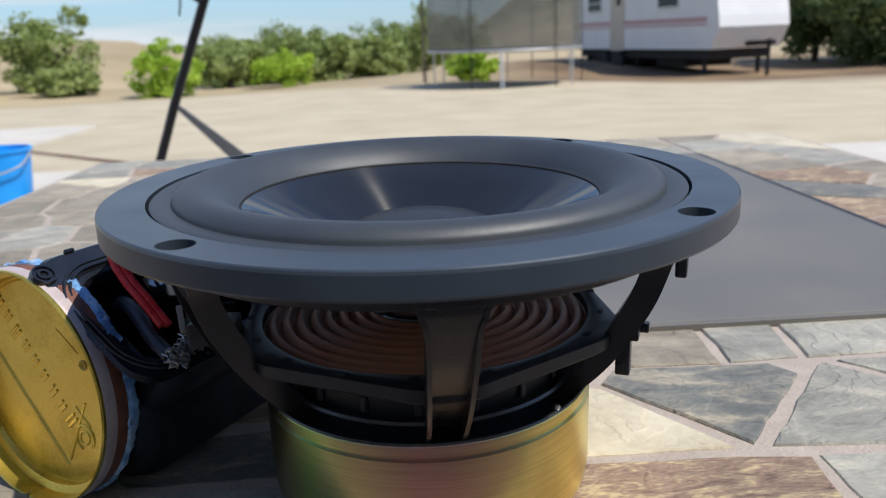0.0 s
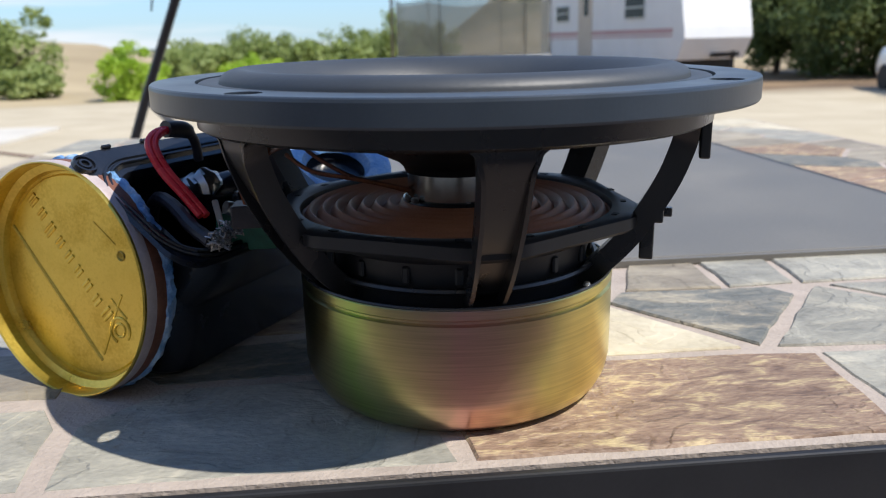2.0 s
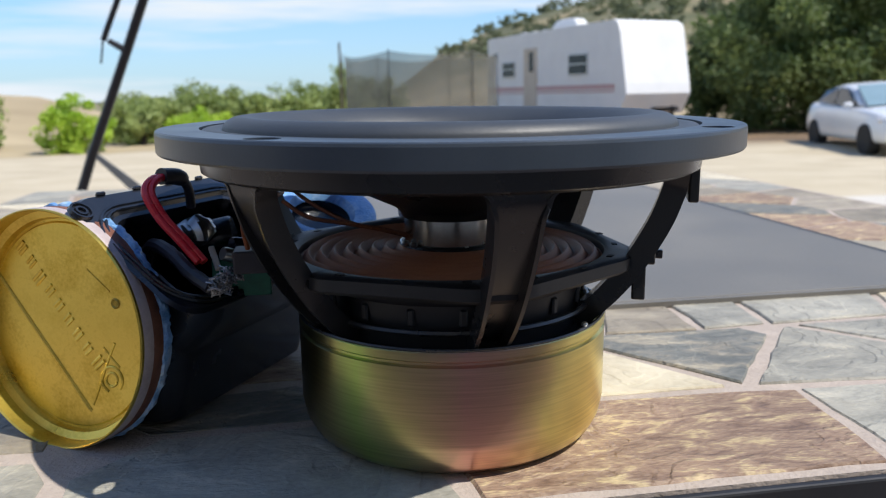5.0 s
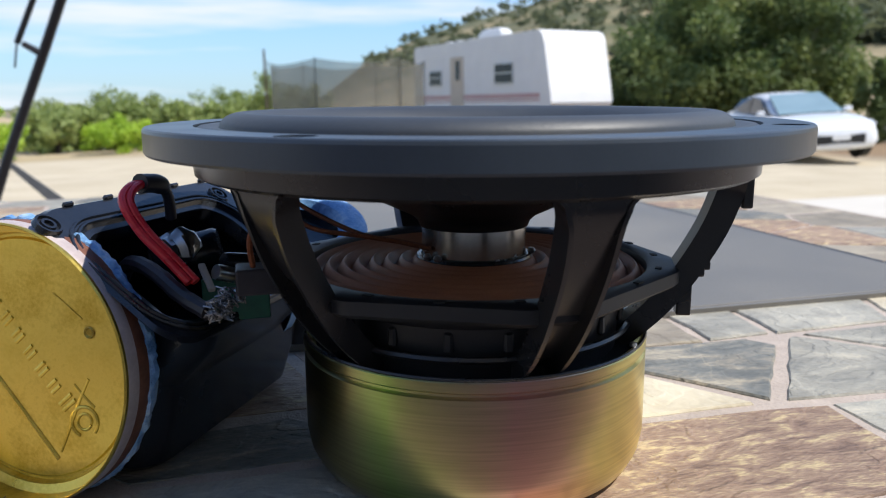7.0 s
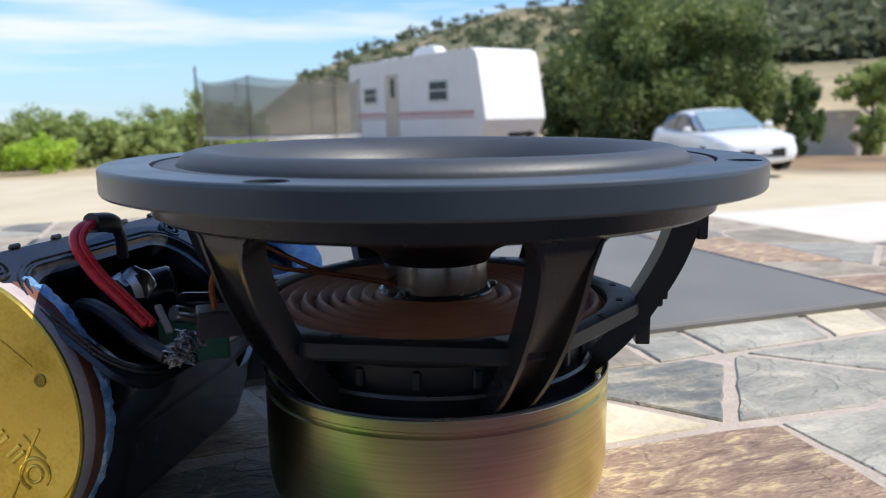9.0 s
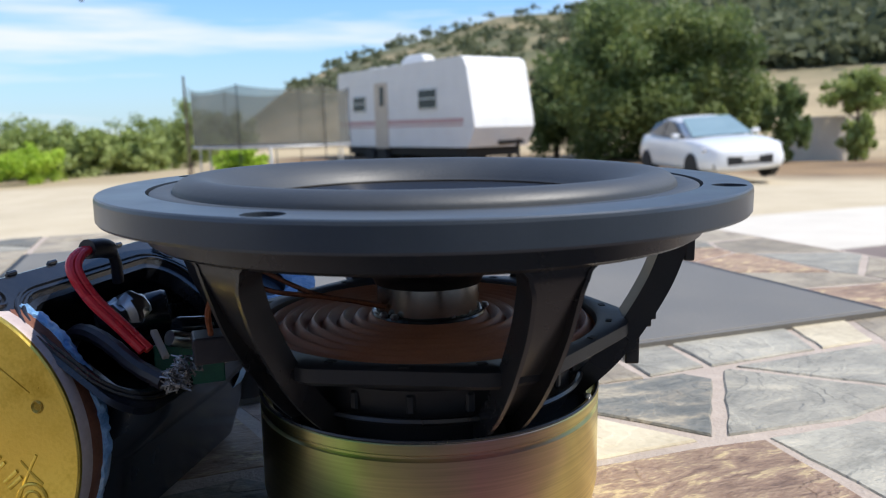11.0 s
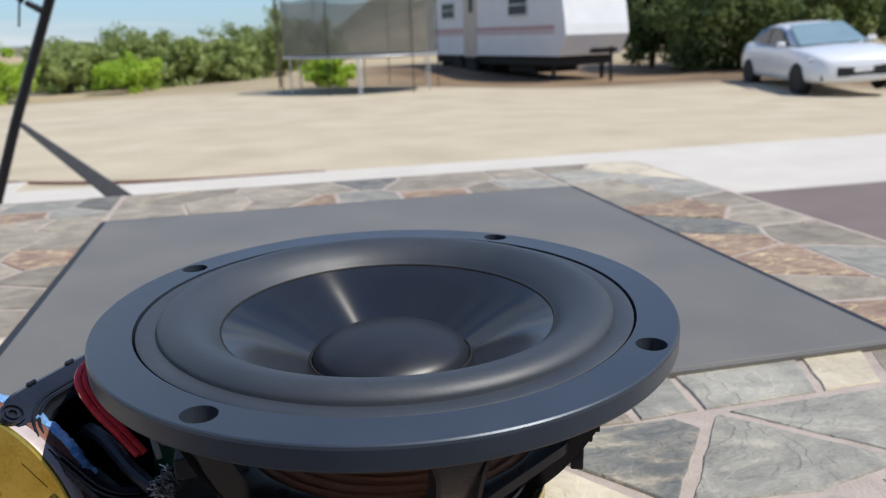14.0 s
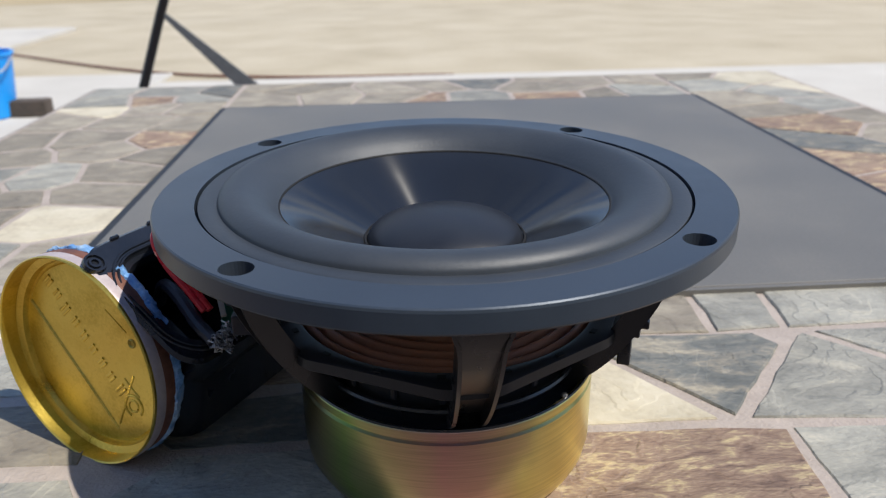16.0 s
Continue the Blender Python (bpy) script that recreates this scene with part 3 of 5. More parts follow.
for sx, sy, at in ((0.003, (TY1 - TY0) + 0.0045, (TX0 - 0.004, (TY0 + TY1) / 2)), (0.003, (TY1 - TY0) + 0.0045, (TX1 + 0.004, (TY0 + TY1) / 2))):
    block((sx, sy, 0.055), (*at, TOP - 0.0290), 0.0008, bm=bm)
part("edge_frame", bm, M["frame"], table, "black steel edge frame")
part("mortar_bed", block((TX1 - TX0 + 0.0045, TY1 - TY0 + 0.0045, 0.03), ((TX0 + TX1) / 2, (TY0 + TY1) / 2, TOP - 0.0157)), M["grout"], table, "rough pinkish grout between stones")
part("pedestal", block((0.56, 0.56, 0.66), ((TX0 + TX1) / 2, (TY0 + TY1) / 2, 0.37), 0.01), M["frame"], table)
for sx in (TX0 + 0.05, TX1 - 0.05):
    for sy in (TY0 + 0.05, TY1 - 0.05):
        part("leg", block((0.05, 0.05, 0.70), (sx, sy, 0.37), 0.004), M["frame"], table)

cover = thing("table_cover", pose((CX0 + CX1) / 2, (CY0 + CY1) / 2, TOP), "square charcoal metal cover set in the stone table", "cover")
part("sheet", block((CX1 - CX0, CY1 - CY0, 0.003), (0, 0, 0.0017), 0.001), M["cover"], cover)
# black strips stand in for the shaded gap; the front one is cover-coloured
for sx, sy, at in ((CX1 - CX0 + 0.006, 0.003, (0, (CY1 - CY0) / 2 + 0.0015)), (CX1 - CX0 + 0.006, 0.003, (0, -(CY1 - CY0) / 2 - 0.0015))):
    part("lip", block((sx, sy, 0.003), (*at, 0.0012)), M["frame"] if at[1] > 0 else M["cover"], cover, "edge strip, black at the back for the shaded gap")
for sx in (-1, 1):
    part("lip", block((0.005, CY1 - CY0, 0.003), (sx * ((CX1 - CX0) / 2 + 0.0025), 0, 0.0012)), M["frame"], cover, "black strip painted for the shaded gap")

# ---- loudspeaker driver ----
AX, AY = 0.0015, 0.001
driver = thing("loudspeaker_driver", pose(AX, AY, TOP + 0.0004, 0.8, 0.3, 0), "black round loudspeaker driver with gold magnet can on stone table", "loudspeaker")


can_profile = [(0.0, 0.0004), (0.040, 0.0004), (0.0428, 0.0010), (0.0456, 0.0032), (0.0474, 0.0068), (0.0483, 0.0115), (0.0483, 0.0336), (0.0475, 0.0342), (0.0475, 0.0348), (0.0484, 0.0355),
               (0.0484, 0.0378), (0.0478, 0.0385), (0.0470, 0.0384), (0.0466, 0.0372), (0.0462, 0.0345), (0.0, 0.0340)]
part("magnet_can", lathe(can_profile, 128), M["plated"], driver, "iridescent yellow zinc-plated magnet can")
part("rim_bead", tube([(0.0480 * math.cos(i * math.pi / 48), 0.0480 * math.sin(i * math.pi / 48), 0.0385) for i in range(97)], 0.0005, 6, caps=False), M["basket"], driver, "dark ring along the rim edge")
part("top_plate", lathe([(0.0, 0.0352), (0.0440, 0.0352), (0.0450, 0.0347)], 96), M["dark"], driver)


def flange_bm():
    """Ring with four oval screw holes through it."""
    r_in, r_top, z1, z0 = 0.0736, 0.0848, 0.0954, 0.0890
    rh, span = 0.0797, 7
    bm = bmesh.new()
    centres = [int(round(a + 3.8)) for a in (-135, -45, 45, 135)]
    inner = [bm.verts.new((r_in * math.cos(radians(i)), r_in * math.sin(radians(i)), z1)) for i in range(360)]
    outer = [bm.verts.new((r_top * math.cos(radians(i)), r_top * math.sin(radians(i)), z1)) for i in range(360)]
    taken = {(c + k) % 360 for c in centres for k in range(-span, span)}
    for i in range(360):
        if i not in taken:
            bm.faces.new((inner[i], inner[(i + 1) % 360], outer[(i + 1) % 360], outer[i]))
    for c in centres:
        border = [inner[(c + k) % 360] for k in range(-span, span + 1)] + [outer[(c + k) % 360] for k in range(span, -span - 1, -1)]
        oval, low = [], []
        for k in range(len(border)):
            t = math.pi * (1 + 2 * (k + 0.5) / len(border))
            r, b = rh + 0.0041 * math.sin(t), radians(c) + 0.0044 * math.cos(t) / rh
            oval.append(bm.verts.new((r * math.cos(b), r * math.sin(b), z1)))
            low.append(bm.verts.new((r * math.cos(b), r * math.sin(b), z0 - 0.0002)))
        n = len(border)
        for k in range(n):
            m = (k + 1) % n
            bm.faces.new((border[k], border[m], oval[m], oval[k]))
            bm.faces.new((oval[k], oval[m], low[m], low[k]))
    prev = outer
    for r, z in ((0.0852, z1 - 0.0003), (0.0854, z1 - 0.0010), (0.0854, z0 + 0.0006), (0.0850, z0), (0.0845, z0)):
        ring = [bm.verts.new((r * math.cos(radians(i)), r * math.sin(radians(i)), z)) for i in range(360)]
        for i in range(360):
            bm.faces.new((prev[i], prev[(i + 1) % 360], ring[(i + 1) % 360], ring[i]))
        prev = ring
    low_in = [bm.verts.new((r_in * math.cos(radians(i)), r_in * math.sin(radians(i)), z0)) for i in range(360)]
    for i in range(360):
        k = (i + 1) % 360
        bm.faces.new((inner[i], inner[k], low_in[k], low_in[i]))
        if i not in taken:
            bm.faces.new((prev[i], prev[k], low_in[k], low_in[i]))
    bmesh.ops.recalc_face_normals(bm, faces=bm.faces)
    return bm


part("flange", flange_bm(), M["flange"], driver, "satin blue-black anodised mounting flange")
roll = [(0.0674, 0, 0.0948), (0.0669, 0, 0.0962), (0.0653, 0, 0.0976), (0.0628, 0, 0.0984), (0.0600, 0, 0.0982), (0.0570, 0, 0.0970), (0.0540, 0, 0.0951), (0.0520, 0, 0.0933), (0.0508, 0, 0.0919), (0.0500, 0, 0.0911)]
surround = [(0.0728, 0.0938), (0.0728, 0.0949), (0.0722, 0.0952), (0.0690, 0.0951)] + [(p.x, p.z) for p in spline(roll, 4)]
part("surround", lathe(surround, 160), M["rubber"], driver, "black rubber half-roll surround")
part("gasket_groove", lathe([(0.0745, 0.0932), (0.0722, 0.0932)], 128), M["dark"], driver)
cone = [(0.0503, 0.0911), (0.0497, 0.0910), (0.0400, 0.0861), (0.0320, 0.0818), (0.0256, 0.0782), (0.0248, 0.0778), (0.0240, 0.0773), (0.0200, 0.0752)]
part("cone", lathe(cone, 160), M["cone"], driver, "glossy black cone with concentric sheen")
cap = [(0.0246, 0.0776), (0.0240, 0.0786)] + [(0.0236 * math.sin(radians(a)) / math.sin(radians(82)), 0.0856 - 0.0070 * (1 - math.cos(radians(a)))) for a in range(80, -1, -8)]
part("cone_edge", tube([(0.0502 * math.cos(i * math.pi / 60), 0.0502 * math.sin(i * math.pi / 60), 0.0912) for i in range(121)], 0.00035, 6, caps=False), M["dark"], driver)
part("cap_glue", tube([(0.0250 * math.cos(i * math.pi / 40), 0.0250 * math.sin(i * math.pi / 40), 0.0781) for i in range(81)], 0.0004, 6, caps=False), M["dark"], driver)
part("dust_cap", lathe(cap, 96), M["cap"], driver, "soft black domed dust cap")
under = [(0.0728, 0.0890), (0.0665, 0.0884), (0.0560, 0.0848), (0.0500, 0.0838), (0.0380, 0.0796), (0.0250, 0.0735), (0.0178, 0.0702), (0.0158, 0.0684), (0.0152, 0.0668)]
part("cone_back", lathe(under, 128), M["basket"], driver)
part("voice_coil_former", lathe([(0.0146, 0.0700), (0.0146, 0.0560)], 72), M["former"], driver, "bare aluminium voice coil former")
part("glue_ring", tube([(0.0155 * math.cos(i * math.pi / 24), 0.0155 * math.sin(i * math.pi / 24), 0.0582) for i in range(49)], 0.0008, 8), M["plastic"], driver, "glossy dark glue fillet")
for k in (-2.75, -2.5, -0.35):
    blob = lathe([(0, -0.0008), (0.0009, -0.0005), (0.0012, 0.0002), (0.0008, 0.0010), (0, 0.0012)], 14)
    bmesh.ops.translate(blob, vec=(0.0162 * math.cos(k), 0.0162 * math.sin(k), 0.0592), verts=blob.verts)
    part("solder_blob", blob, M["solder"], driver, "bright solder blob")
spider = [(0.0152, 0.0575)]
for i in range(1, 97):
    t = i / 96
    spider.append((0.0152 + t * 0.0325, 0.0568 - 0.0012 * t + 0.00125 * math.sin(t * 2 * math.pi * 8)))
part("spider", lathe(spider, 128), M["spider"], driver, "corrugated brown cloth spider")
ring = [(0.0472, 0.0545), (0.0476, 0.0570), (0.0488, 0.0577), (0.0550, 0.0577), (0.0560, 0.0570), (0.0560, 0.0538), (0.0545, 0.0526), (0.0470, 0.0515), (0.0415, 0.0485),
        (0.0405, 0.0430), (0.0400, 0.0352), (0.0380, 0.0352), (0.0385, 0.0450), (0.0430, 0.0510)]
bm = lathe(ring, 120, closed=True)
for v in bm.verts:
    r = math.hypot(v.co.x, v.co.y)
    if r > 0.0486:
        d = (math.degrees(math.atan2(v.co.y, v.co.x)) + 86.5 + 360) % 60 - 30
        k = min(r, max(0.0492, (0.0520 - (0.0560 - r)) / math.cos(radians(d)))) / r
        v.co.x, v.co.y = v.co.x * k, v.co.y * k
part("spider_shelf", bm, M["frame"], driver, "black moulded ring shelf under the spider")
part("inner_ring", tube([(0.0432 * math.cos(i * math.pi / 40), 0.0432 * math.sin(i * math.pi / 40), 0.0415) for i in range(81)], 0.0009, 6, caps=False), M["basket"], driver)
part("collar", lathe([(0.0745, 0.0889), (0.0740, 0.0835), (0.0725, 0.0826), (0.0690, 0.0826), (0.0680, 0.0840), (0.0680, 0.0886)], 128), M["basket"], driver)


def spoke(angle):
    """One curved basket arm: a web with two edge ribs."""
    key = [(0.0712, 0.0880, 0.0108), (0.0712, 0.0832, 0.0094), (0.0711, 0.0815, 0.0077), (0.0709, 0.0798, 0.0072), (0.0706, 0.0775, 0.0064), (0.0698, 0.0745, 0.0060), (0.0672, 0.0672, 0.0057),
           (0.0630, 0.0590, 0.0055), (0.0580, 0.0510, 0.0053), (0.0525, 0.0440, 0.0051), (0.0470, 0.0385, 0.0050), (0.0430, 0.0350, 0.0050)]
    path = spline(key, 3)
    line, half = [(p.x, p.y) for p in path], [p.z for p in path]
    bm = bmesh.new()
    rot = Matrix.Rotation(radians(angle), 4, "Z")
    rings = []
    for (r, z), h in zip(line, half):
        o, w = r, 0.0011
        i = r - 0.0003 - 0.0042 * min(1.0, max(0.0, (0.080 - z) / 0.03))
        d = r - 0.0064
        sec = [(o, -h), (o, -h + w), (i, -h + w), (i, h - w), (o, h - w), (o, h), (d, h), (d, -h)]
        rings.append([rot @ Vector((a, b, z + 0.35 * (r - a))) for a, b in sec])
    vs = [[bm.verts.new(p) for p in q] for q in rings]
    for a, b in zip(vs, vs[1:]):
        for k in range(8):
            bm.faces.new((a[k], a[(k + 1) % 8], b[(k + 1) % 8], b[k]))
    bmesh.ops.recalc_face_normals(bm, faces=bm.faces)
    return smooth(bm)


# flat black tiles painted for the dark inside small holes in the shelf
for a in range(-175, 185, 20):
    part("shelf_slot", block((0.0016, 0.0024, 0.0003), (0.0508, 0, 0.05775), 0.0, 1, Matrix.Rotation(radians(a), 4, "Z")), M["dark"], driver)
for a in (-86.5, -147.5, -25.5, 34.5, 94.5, 154.5):
    part("basket_arm", spoke(a), M["basket"], driver)
for i in range(18):
    a = radians(20 * i + 5)
    part("vent_rib", block((0.0016, 0.0022, 0.0050), (0.0412, 0, 0.0452), 0.0005, 1, Matrix.Rotation(a, 4, "Z")), M["frame"], driver)
tm = Matrix.Rotation(radians(-22), 4, "Z")
bm = block((0.0060, 0.012, 0.0045), (0.0594, 0, 0.0565), 0.0006, 2, tm)
block((0.0040, 0.0050, 0.0120), (0.0580, 0.0, 0.0485), 0.0005, 2, tm, bm)
block((0.005, 0.0030, 0.0026), (0.0622, 0.0, 0.0565), 0.0005, 2, tm, bm)
part("terminal_block", bm, M["basket"], driver)
part("basket_clip", block((0.0030, 0.011, 0.0135), (0.0722, 0, 0.0795), 0.0006, 2, tm), M["basket"], driver)
part("paint_blob", lathe([(0, 0.0), (0.0011, 0.0003), (0.0008, 0.0012), (0, 0.0015)], 12, bm=None), M["foil"], driver, "silver paint blob").location = (0.0330, -0.0335, 0.0384)
# braided leads from the terminals to the former
for dz, da in ((0.0, 0.0), (0.0035, 0.25)):
    pts = [(-0.052, 0.012 + 6 * dz, 0.071 + dz), (-0.044, 0.006 + 3 * dz, 0.0665 + dz), (-0.032, 0.0 + dz, 0.0650), (-0.022, -0.004, 0.0635), (-0.0146 * math.cos(da), -0.0146 * math.sin(da) - 0.002, 0.0615)]
    part("tinsel_lead", tube(spline(pts, 6), 0.0007, 7), M["copper"], driver, "braided copper tinsel lead")
for dx in (0.0, 0.005):
    pts = [(-0.061 + dx, -0.017 + 0.4 * dx, 0.062), (-0.0615 + dx, -0.021 + dx, 0.068), (-0.0605 + dx, -0.026 + dx, 0.073), (-0.058 + dx, -0.020, 0.0765), (-0.052, 0.010, 0.074)]
    part("tinsel_lead", tube(spline(pts, 6), 0.00075, 7), M["copper"], driver, "braided copper tinsel lead")

# ---- black enclosure with the gold lid ----
LC = Vector((-0.1223, 0.0047, 0.7859))
LN = Vector((math.cos(radians(-121.7)) * math.cos(radians(2.9)), math.sin(radians(-121.7)) * math.cos(radians(2.9)), math.sin(radians(2.9))))
ls = LN.cross(Vector((0, 0, 1))).normalized()
lu = ls.cross(LN).normalized()
# local x: to the lid's right as it faces us, y: up its face, z: out of its open side
LM = Matrix(((-ls.x, lu.x, LN.x, LC.x), (-ls.y, lu.y, LN.y, LC.y), (-ls.z, lu.z, LN.z, LC.z), (0, 0, 0, 1)))

enc = thing("speaker_enclosure", pose(LC.x, LC.y, LC.z), "opened glossy black plastic speaker box with wires on stone table", "speaker box")
U = Vector((0.491, 0.871, 0))
P = Vector((0.871, -0.491, 0))
ROLL = radians(38)
Q = P * math.cos(ROLL) - Vector((0, 0, 1)) * math.sin(ROLL)
W = P * math.sin(ROLL) + Vector((0, 0, 1)) * math.cos(ROLL)
BM = Matrix(((U.x, Q.x, W.x, 0), (U.y, Q.y, W.y, 0), (U.z, Q.z, W.z, 0), (0, 0, 0, 1)))


def enclosure_bm():
    """Rounded box with a rounded-rectangular hole in its top; shell walls inside."""
    wt, wb, cq, n = 0.0366, -0.0215, 0.0120, 8

    def ring_at(a, b, hg, r, w, dq=0.0):
        return [((a + b) / 2 + x, cq + dq + y, w) for x, y in round_rect(b - a, hg, r, n)]

    rings = [ring_at(0.0215, 0.0835, 0.034, 0.006, wb, -0.007), ring_at(0.0165, 0.0885, 0.044, 0.009, wb + 0.003, -0.007), ring_at(0.0150, 0.0900, 0.048, 0.010, wb + 0.010, -0.005),
             ring_at(0.0145, 0.0905, 0.052, 0.010, wt - 0.008, -0.002), ring_at(0.0135, 0.0915, 0.053, 0.010, wt - 0.0030, -0.0035), ring_at(0.0025, 0.0915, 0.053, 0.010, wt - 0.0010, -0.0035), ring_at(0.0035, 0.0905, 0.051, 0.010, wt, -0.0035),
             ring_at(0.0068, 0.0810, 0.041, 0.013, wt, -0.0013), ring_at(0.0078, 0.0800, 0.039, 0.012, wt - 0.0012, -0.0013), ring_at(0.0098, 0.0780, 0.036, 0.011, wt - 0.0015, -0.0013),
             ring_at(0.0140, 0.0770, 0.035, 0.011, wt - 0.006, -0.0013), ring_at(0.0165, 0.0810, 0.043, 0.010, wt - 0.008), ring_at(0.0175, 0.0820, 0.039, 0.008, wb + 0.004, -0.006)]
    bm = loft(rings)
    bmesh.ops.transform(bm, matrix=BM, verts=bm.verts)
    return bm


part("shell", enclosure_bm(), M["plastic"], enc, "glossy black plastic shell with rounded opening")
low = loft([[tuple(U * (0.0590 + x) + P * (0.0090 + dp + y) + Vector((0, 0, z))) for x, y in round_rect(0.091 - s, 0.052 - s, 0.009, 5)]
            for z, s, dp in ((-0.0356, 0.010, -0.004), (-0.0335, 0.006, -0.003), (-0.020, 0.002, -0.001), (-0.006, 0.0, 0.0), (-0.003, 0.004, 0.0))])
part("lower_body", low, M["plastic"], enc, "glossy black rounded lower body")
for u, q in ((0.0052, -0.0118), (0.0821, -0.0097), (0.0860, 0.0312)):
    b = lathe([(0.0, 0.0362), (0.0011, 0.0362), (0.0012, 0.0376), (0.0019, 0.0376), (0.0021, 0.0368), (0.0027, 0.0368), (0.0029, 0.0377), (0.0035, 0.0377), (0.0038, 0.0362)], 24)
    bmesh.ops.translate(b, vec=(u, q, 0), verts=b.verts)
    bmesh.ops.transform(b, matrix=BM, verts=b.verts)
    part("screw_boss", b, M["plastic"], enc)
for dw, dr in ((0.0, 0.0), (0.0035, 0.002)):
    rim = [Vector((0.0440 + x, 0.0107 + y, 0.0368)) for x, y in round_rect(0.0765 + dw, 0.0415 + dw, 0.0140 + dr, 8)]
    part("seal_bead", tube([BM @ p for p in rim + rim[:1]], 0.00055, 6, caps=False), M["plastic"], enc)
for k in range(5):
    part("edge_nub", block((0.0035, 0.0014, 0.0016), (0.018 + 0.016 * k, -0.0175, 0.0368), 0.0004, 1, BM), M["plastic"], enc)
for k in range(3):
    part("edge_nub", block((0.0030, 0.0014, 0.0012), (0.030 + 0.018 * k, 0.0338, 0.0368), 0.0004, 1, BM), M["plastic"], enc)

lid = part("end_dish", lathe([(0.0, -0.0085), (0.0342, -0.0085), (0.0348, -0.0090), (0.0356, -0.0090), (0.0362, -0.0070), (0.0386, -0.0060), (0.0388, -0.0002), (0.0392, 0.0003), (0.0396, -0.0002), (0.0394, -0.0030)], 128), M["gold"], enc, "gold lacquered tin lid, open side out, embossed")
lid.matrix_local = Matrix.Translation(-LC) @ LM @ Matrix.Scale(0.942, 4)
part("band", lathe([(0.0395, -0.0010), (0.0398, -0.0020), (0.0397, -0.0050), (0.0392, -0.0053)], 128), M["band"], lid, "worn silver-pink side band")
part("stripe", lathe([(0.0395, -0.0050), (0.0398, -0.0058), (0.0396, -0.0092), (0.0380, -0.0095)], 128), M["brown"], lid, "copper-brown stripe")


def glue_bm():
    """Ragged bead of glue round the back of the lid."""
    bm = lathe([(0.0385, -0.0090), (0.0400, -0.0094), (0.0404, -0.0104), (0.0402, -0.0118), (0.0392, -0.0132), (0.0360, -0.0140), (0.0250, -0.0142), (0.0, -0.0142)], 220)
    for v in bm.verts:
        q = noise.noise_vector(v.co * 260)
        s = noise.noise_vector(v.co * 900)
        d = Vector((v.co.x, v.co.y, 0)).normalized()
        v.co += (d * (0.0009 * q.x + 0.0008 * s.x) + Vector((0, 0, 0.0009 * q.y + 0.0008 * s.y))) * min(1.0, v.co.xy.length / 0.036)
    return bm


part("glue_bead", glue_bm(), M["blue"], lid, "ragged pale blue glue bead")
# embossing on the lid floor: plain raised bars and arcs only
FZ = -0.0084


def relief(name, pts, w, label=""):
    """A soft raised bead half sunk in the lid floor."""
    return part(name, tube([Vector(p) - Vector((0, 0, w * 0.45)) for p in pts], w, 8), M["gold"], lid, label)


relief("ridge", [(-0.0305, 0.0150, FZ), (-0.0110, -0.0070, FZ), (0.0080, -0.0285, FZ)], 0.00075, "straight pressed ridge")
start, stop = Vector((-0.0185, 0.0250, FZ)), Vector((0.0118, -0.0118, FZ))
tx = (stop - start).normalized()
ty = Vector((-tx.y, tx.x, 0))
step = (stop - start).length / 8


def bow(c, rx, ry, a0, a1, n=10):
    return [c + rx * math.cos(radians(a0 + (a1 - a0) * k / n)) * tx + ry * math.sin(radians(a0 + (a1 - a0) * k / n)) * ty for k in range(n + 1)]


for i, (lo, hi, w) in enumerate(((-24, 22, 14), (-20, 21, 11), (-38, 20, 12), (-20, 21, 11), (-21, 20, 12), (-20, 20, 11), (-21, 21, 12), (-20, 20, 11), (-20, 34, 12))):
    c = start + tx * (step * i)
    for k in (-0.0010, 0.0010):
        relief("embossed_bar", [c + tx * k + ty * (lo * 1e-4), c + tx * k + ty * (hi * 1e-4)], w * 0.6e-4)
c = Vector((0.0178, -0.0165, FZ))
relief("embossed_loop", bow(c, 0.0042, 0.0046, 10, 300, 16), 0.00062)
relief("embossed_loop", bow(c, 0.0022, 0.0026, 40, 390, 12), 0.0005)
relief("embossed_loop", spline([(0.0200, -0.0040, FZ), (0.0165, -0.0105, FZ), (0.0125, -0.0190, FZ), (0.0090, -0.0262, FZ)], 4), 0.0005)
relief("embossed_loop", spline([(0.0150, -0.0060, FZ), (0.0185, -0.0095, FZ), (0.0215, -0.0120, FZ)], 4), 0.0005)
relief("embossed_loop", spline([(0.0100, 0.0195, FZ), (0.0135, 0.0170, FZ), (0.0192, 0.0128, FZ)], 3), 0.0003)
part("dimple", lathe([(0.0, FZ - 0.0001), (0.0010, FZ - 0.0001), (0.0015, FZ + 0.0004), (0.0018, FZ + 0.0001)], 18), M["goldworn"], lid).location = (0.0213, 0.0092, 0)


def loc(x, y, z):
    return Vector((x, y, z)) - LC


red = spline([loc(-0.0838, 0.0235, 0.8296), loc(-0.0885, 0.0165, 0.8300), loc(-0.0905, 0.0110, 0.8265), loc(-0.0865, 0.0070, 0.8190), loc(-0.0800, 0.0030, 0.8120), loc(-0.0745, -0.0008, 0.8060)], 6)
for off in (-0.0008, 0.0008):
    part("red_wire", tube([p + Vector((off, off * 0.5, 0)) for p in red], 0.00125, 10), M["red"], enc, "red insulated twin cable")
cuff = [loc(-0.0815, 0.0325, 0.8185), loc(-0.0815, 0.0305, 0.8240), loc(-0.0822, 0.0275, 0.8275), loc(-0.0838, 0.0238, 0.8296), loc(-0.0876, 0.0180, 0.8304)]
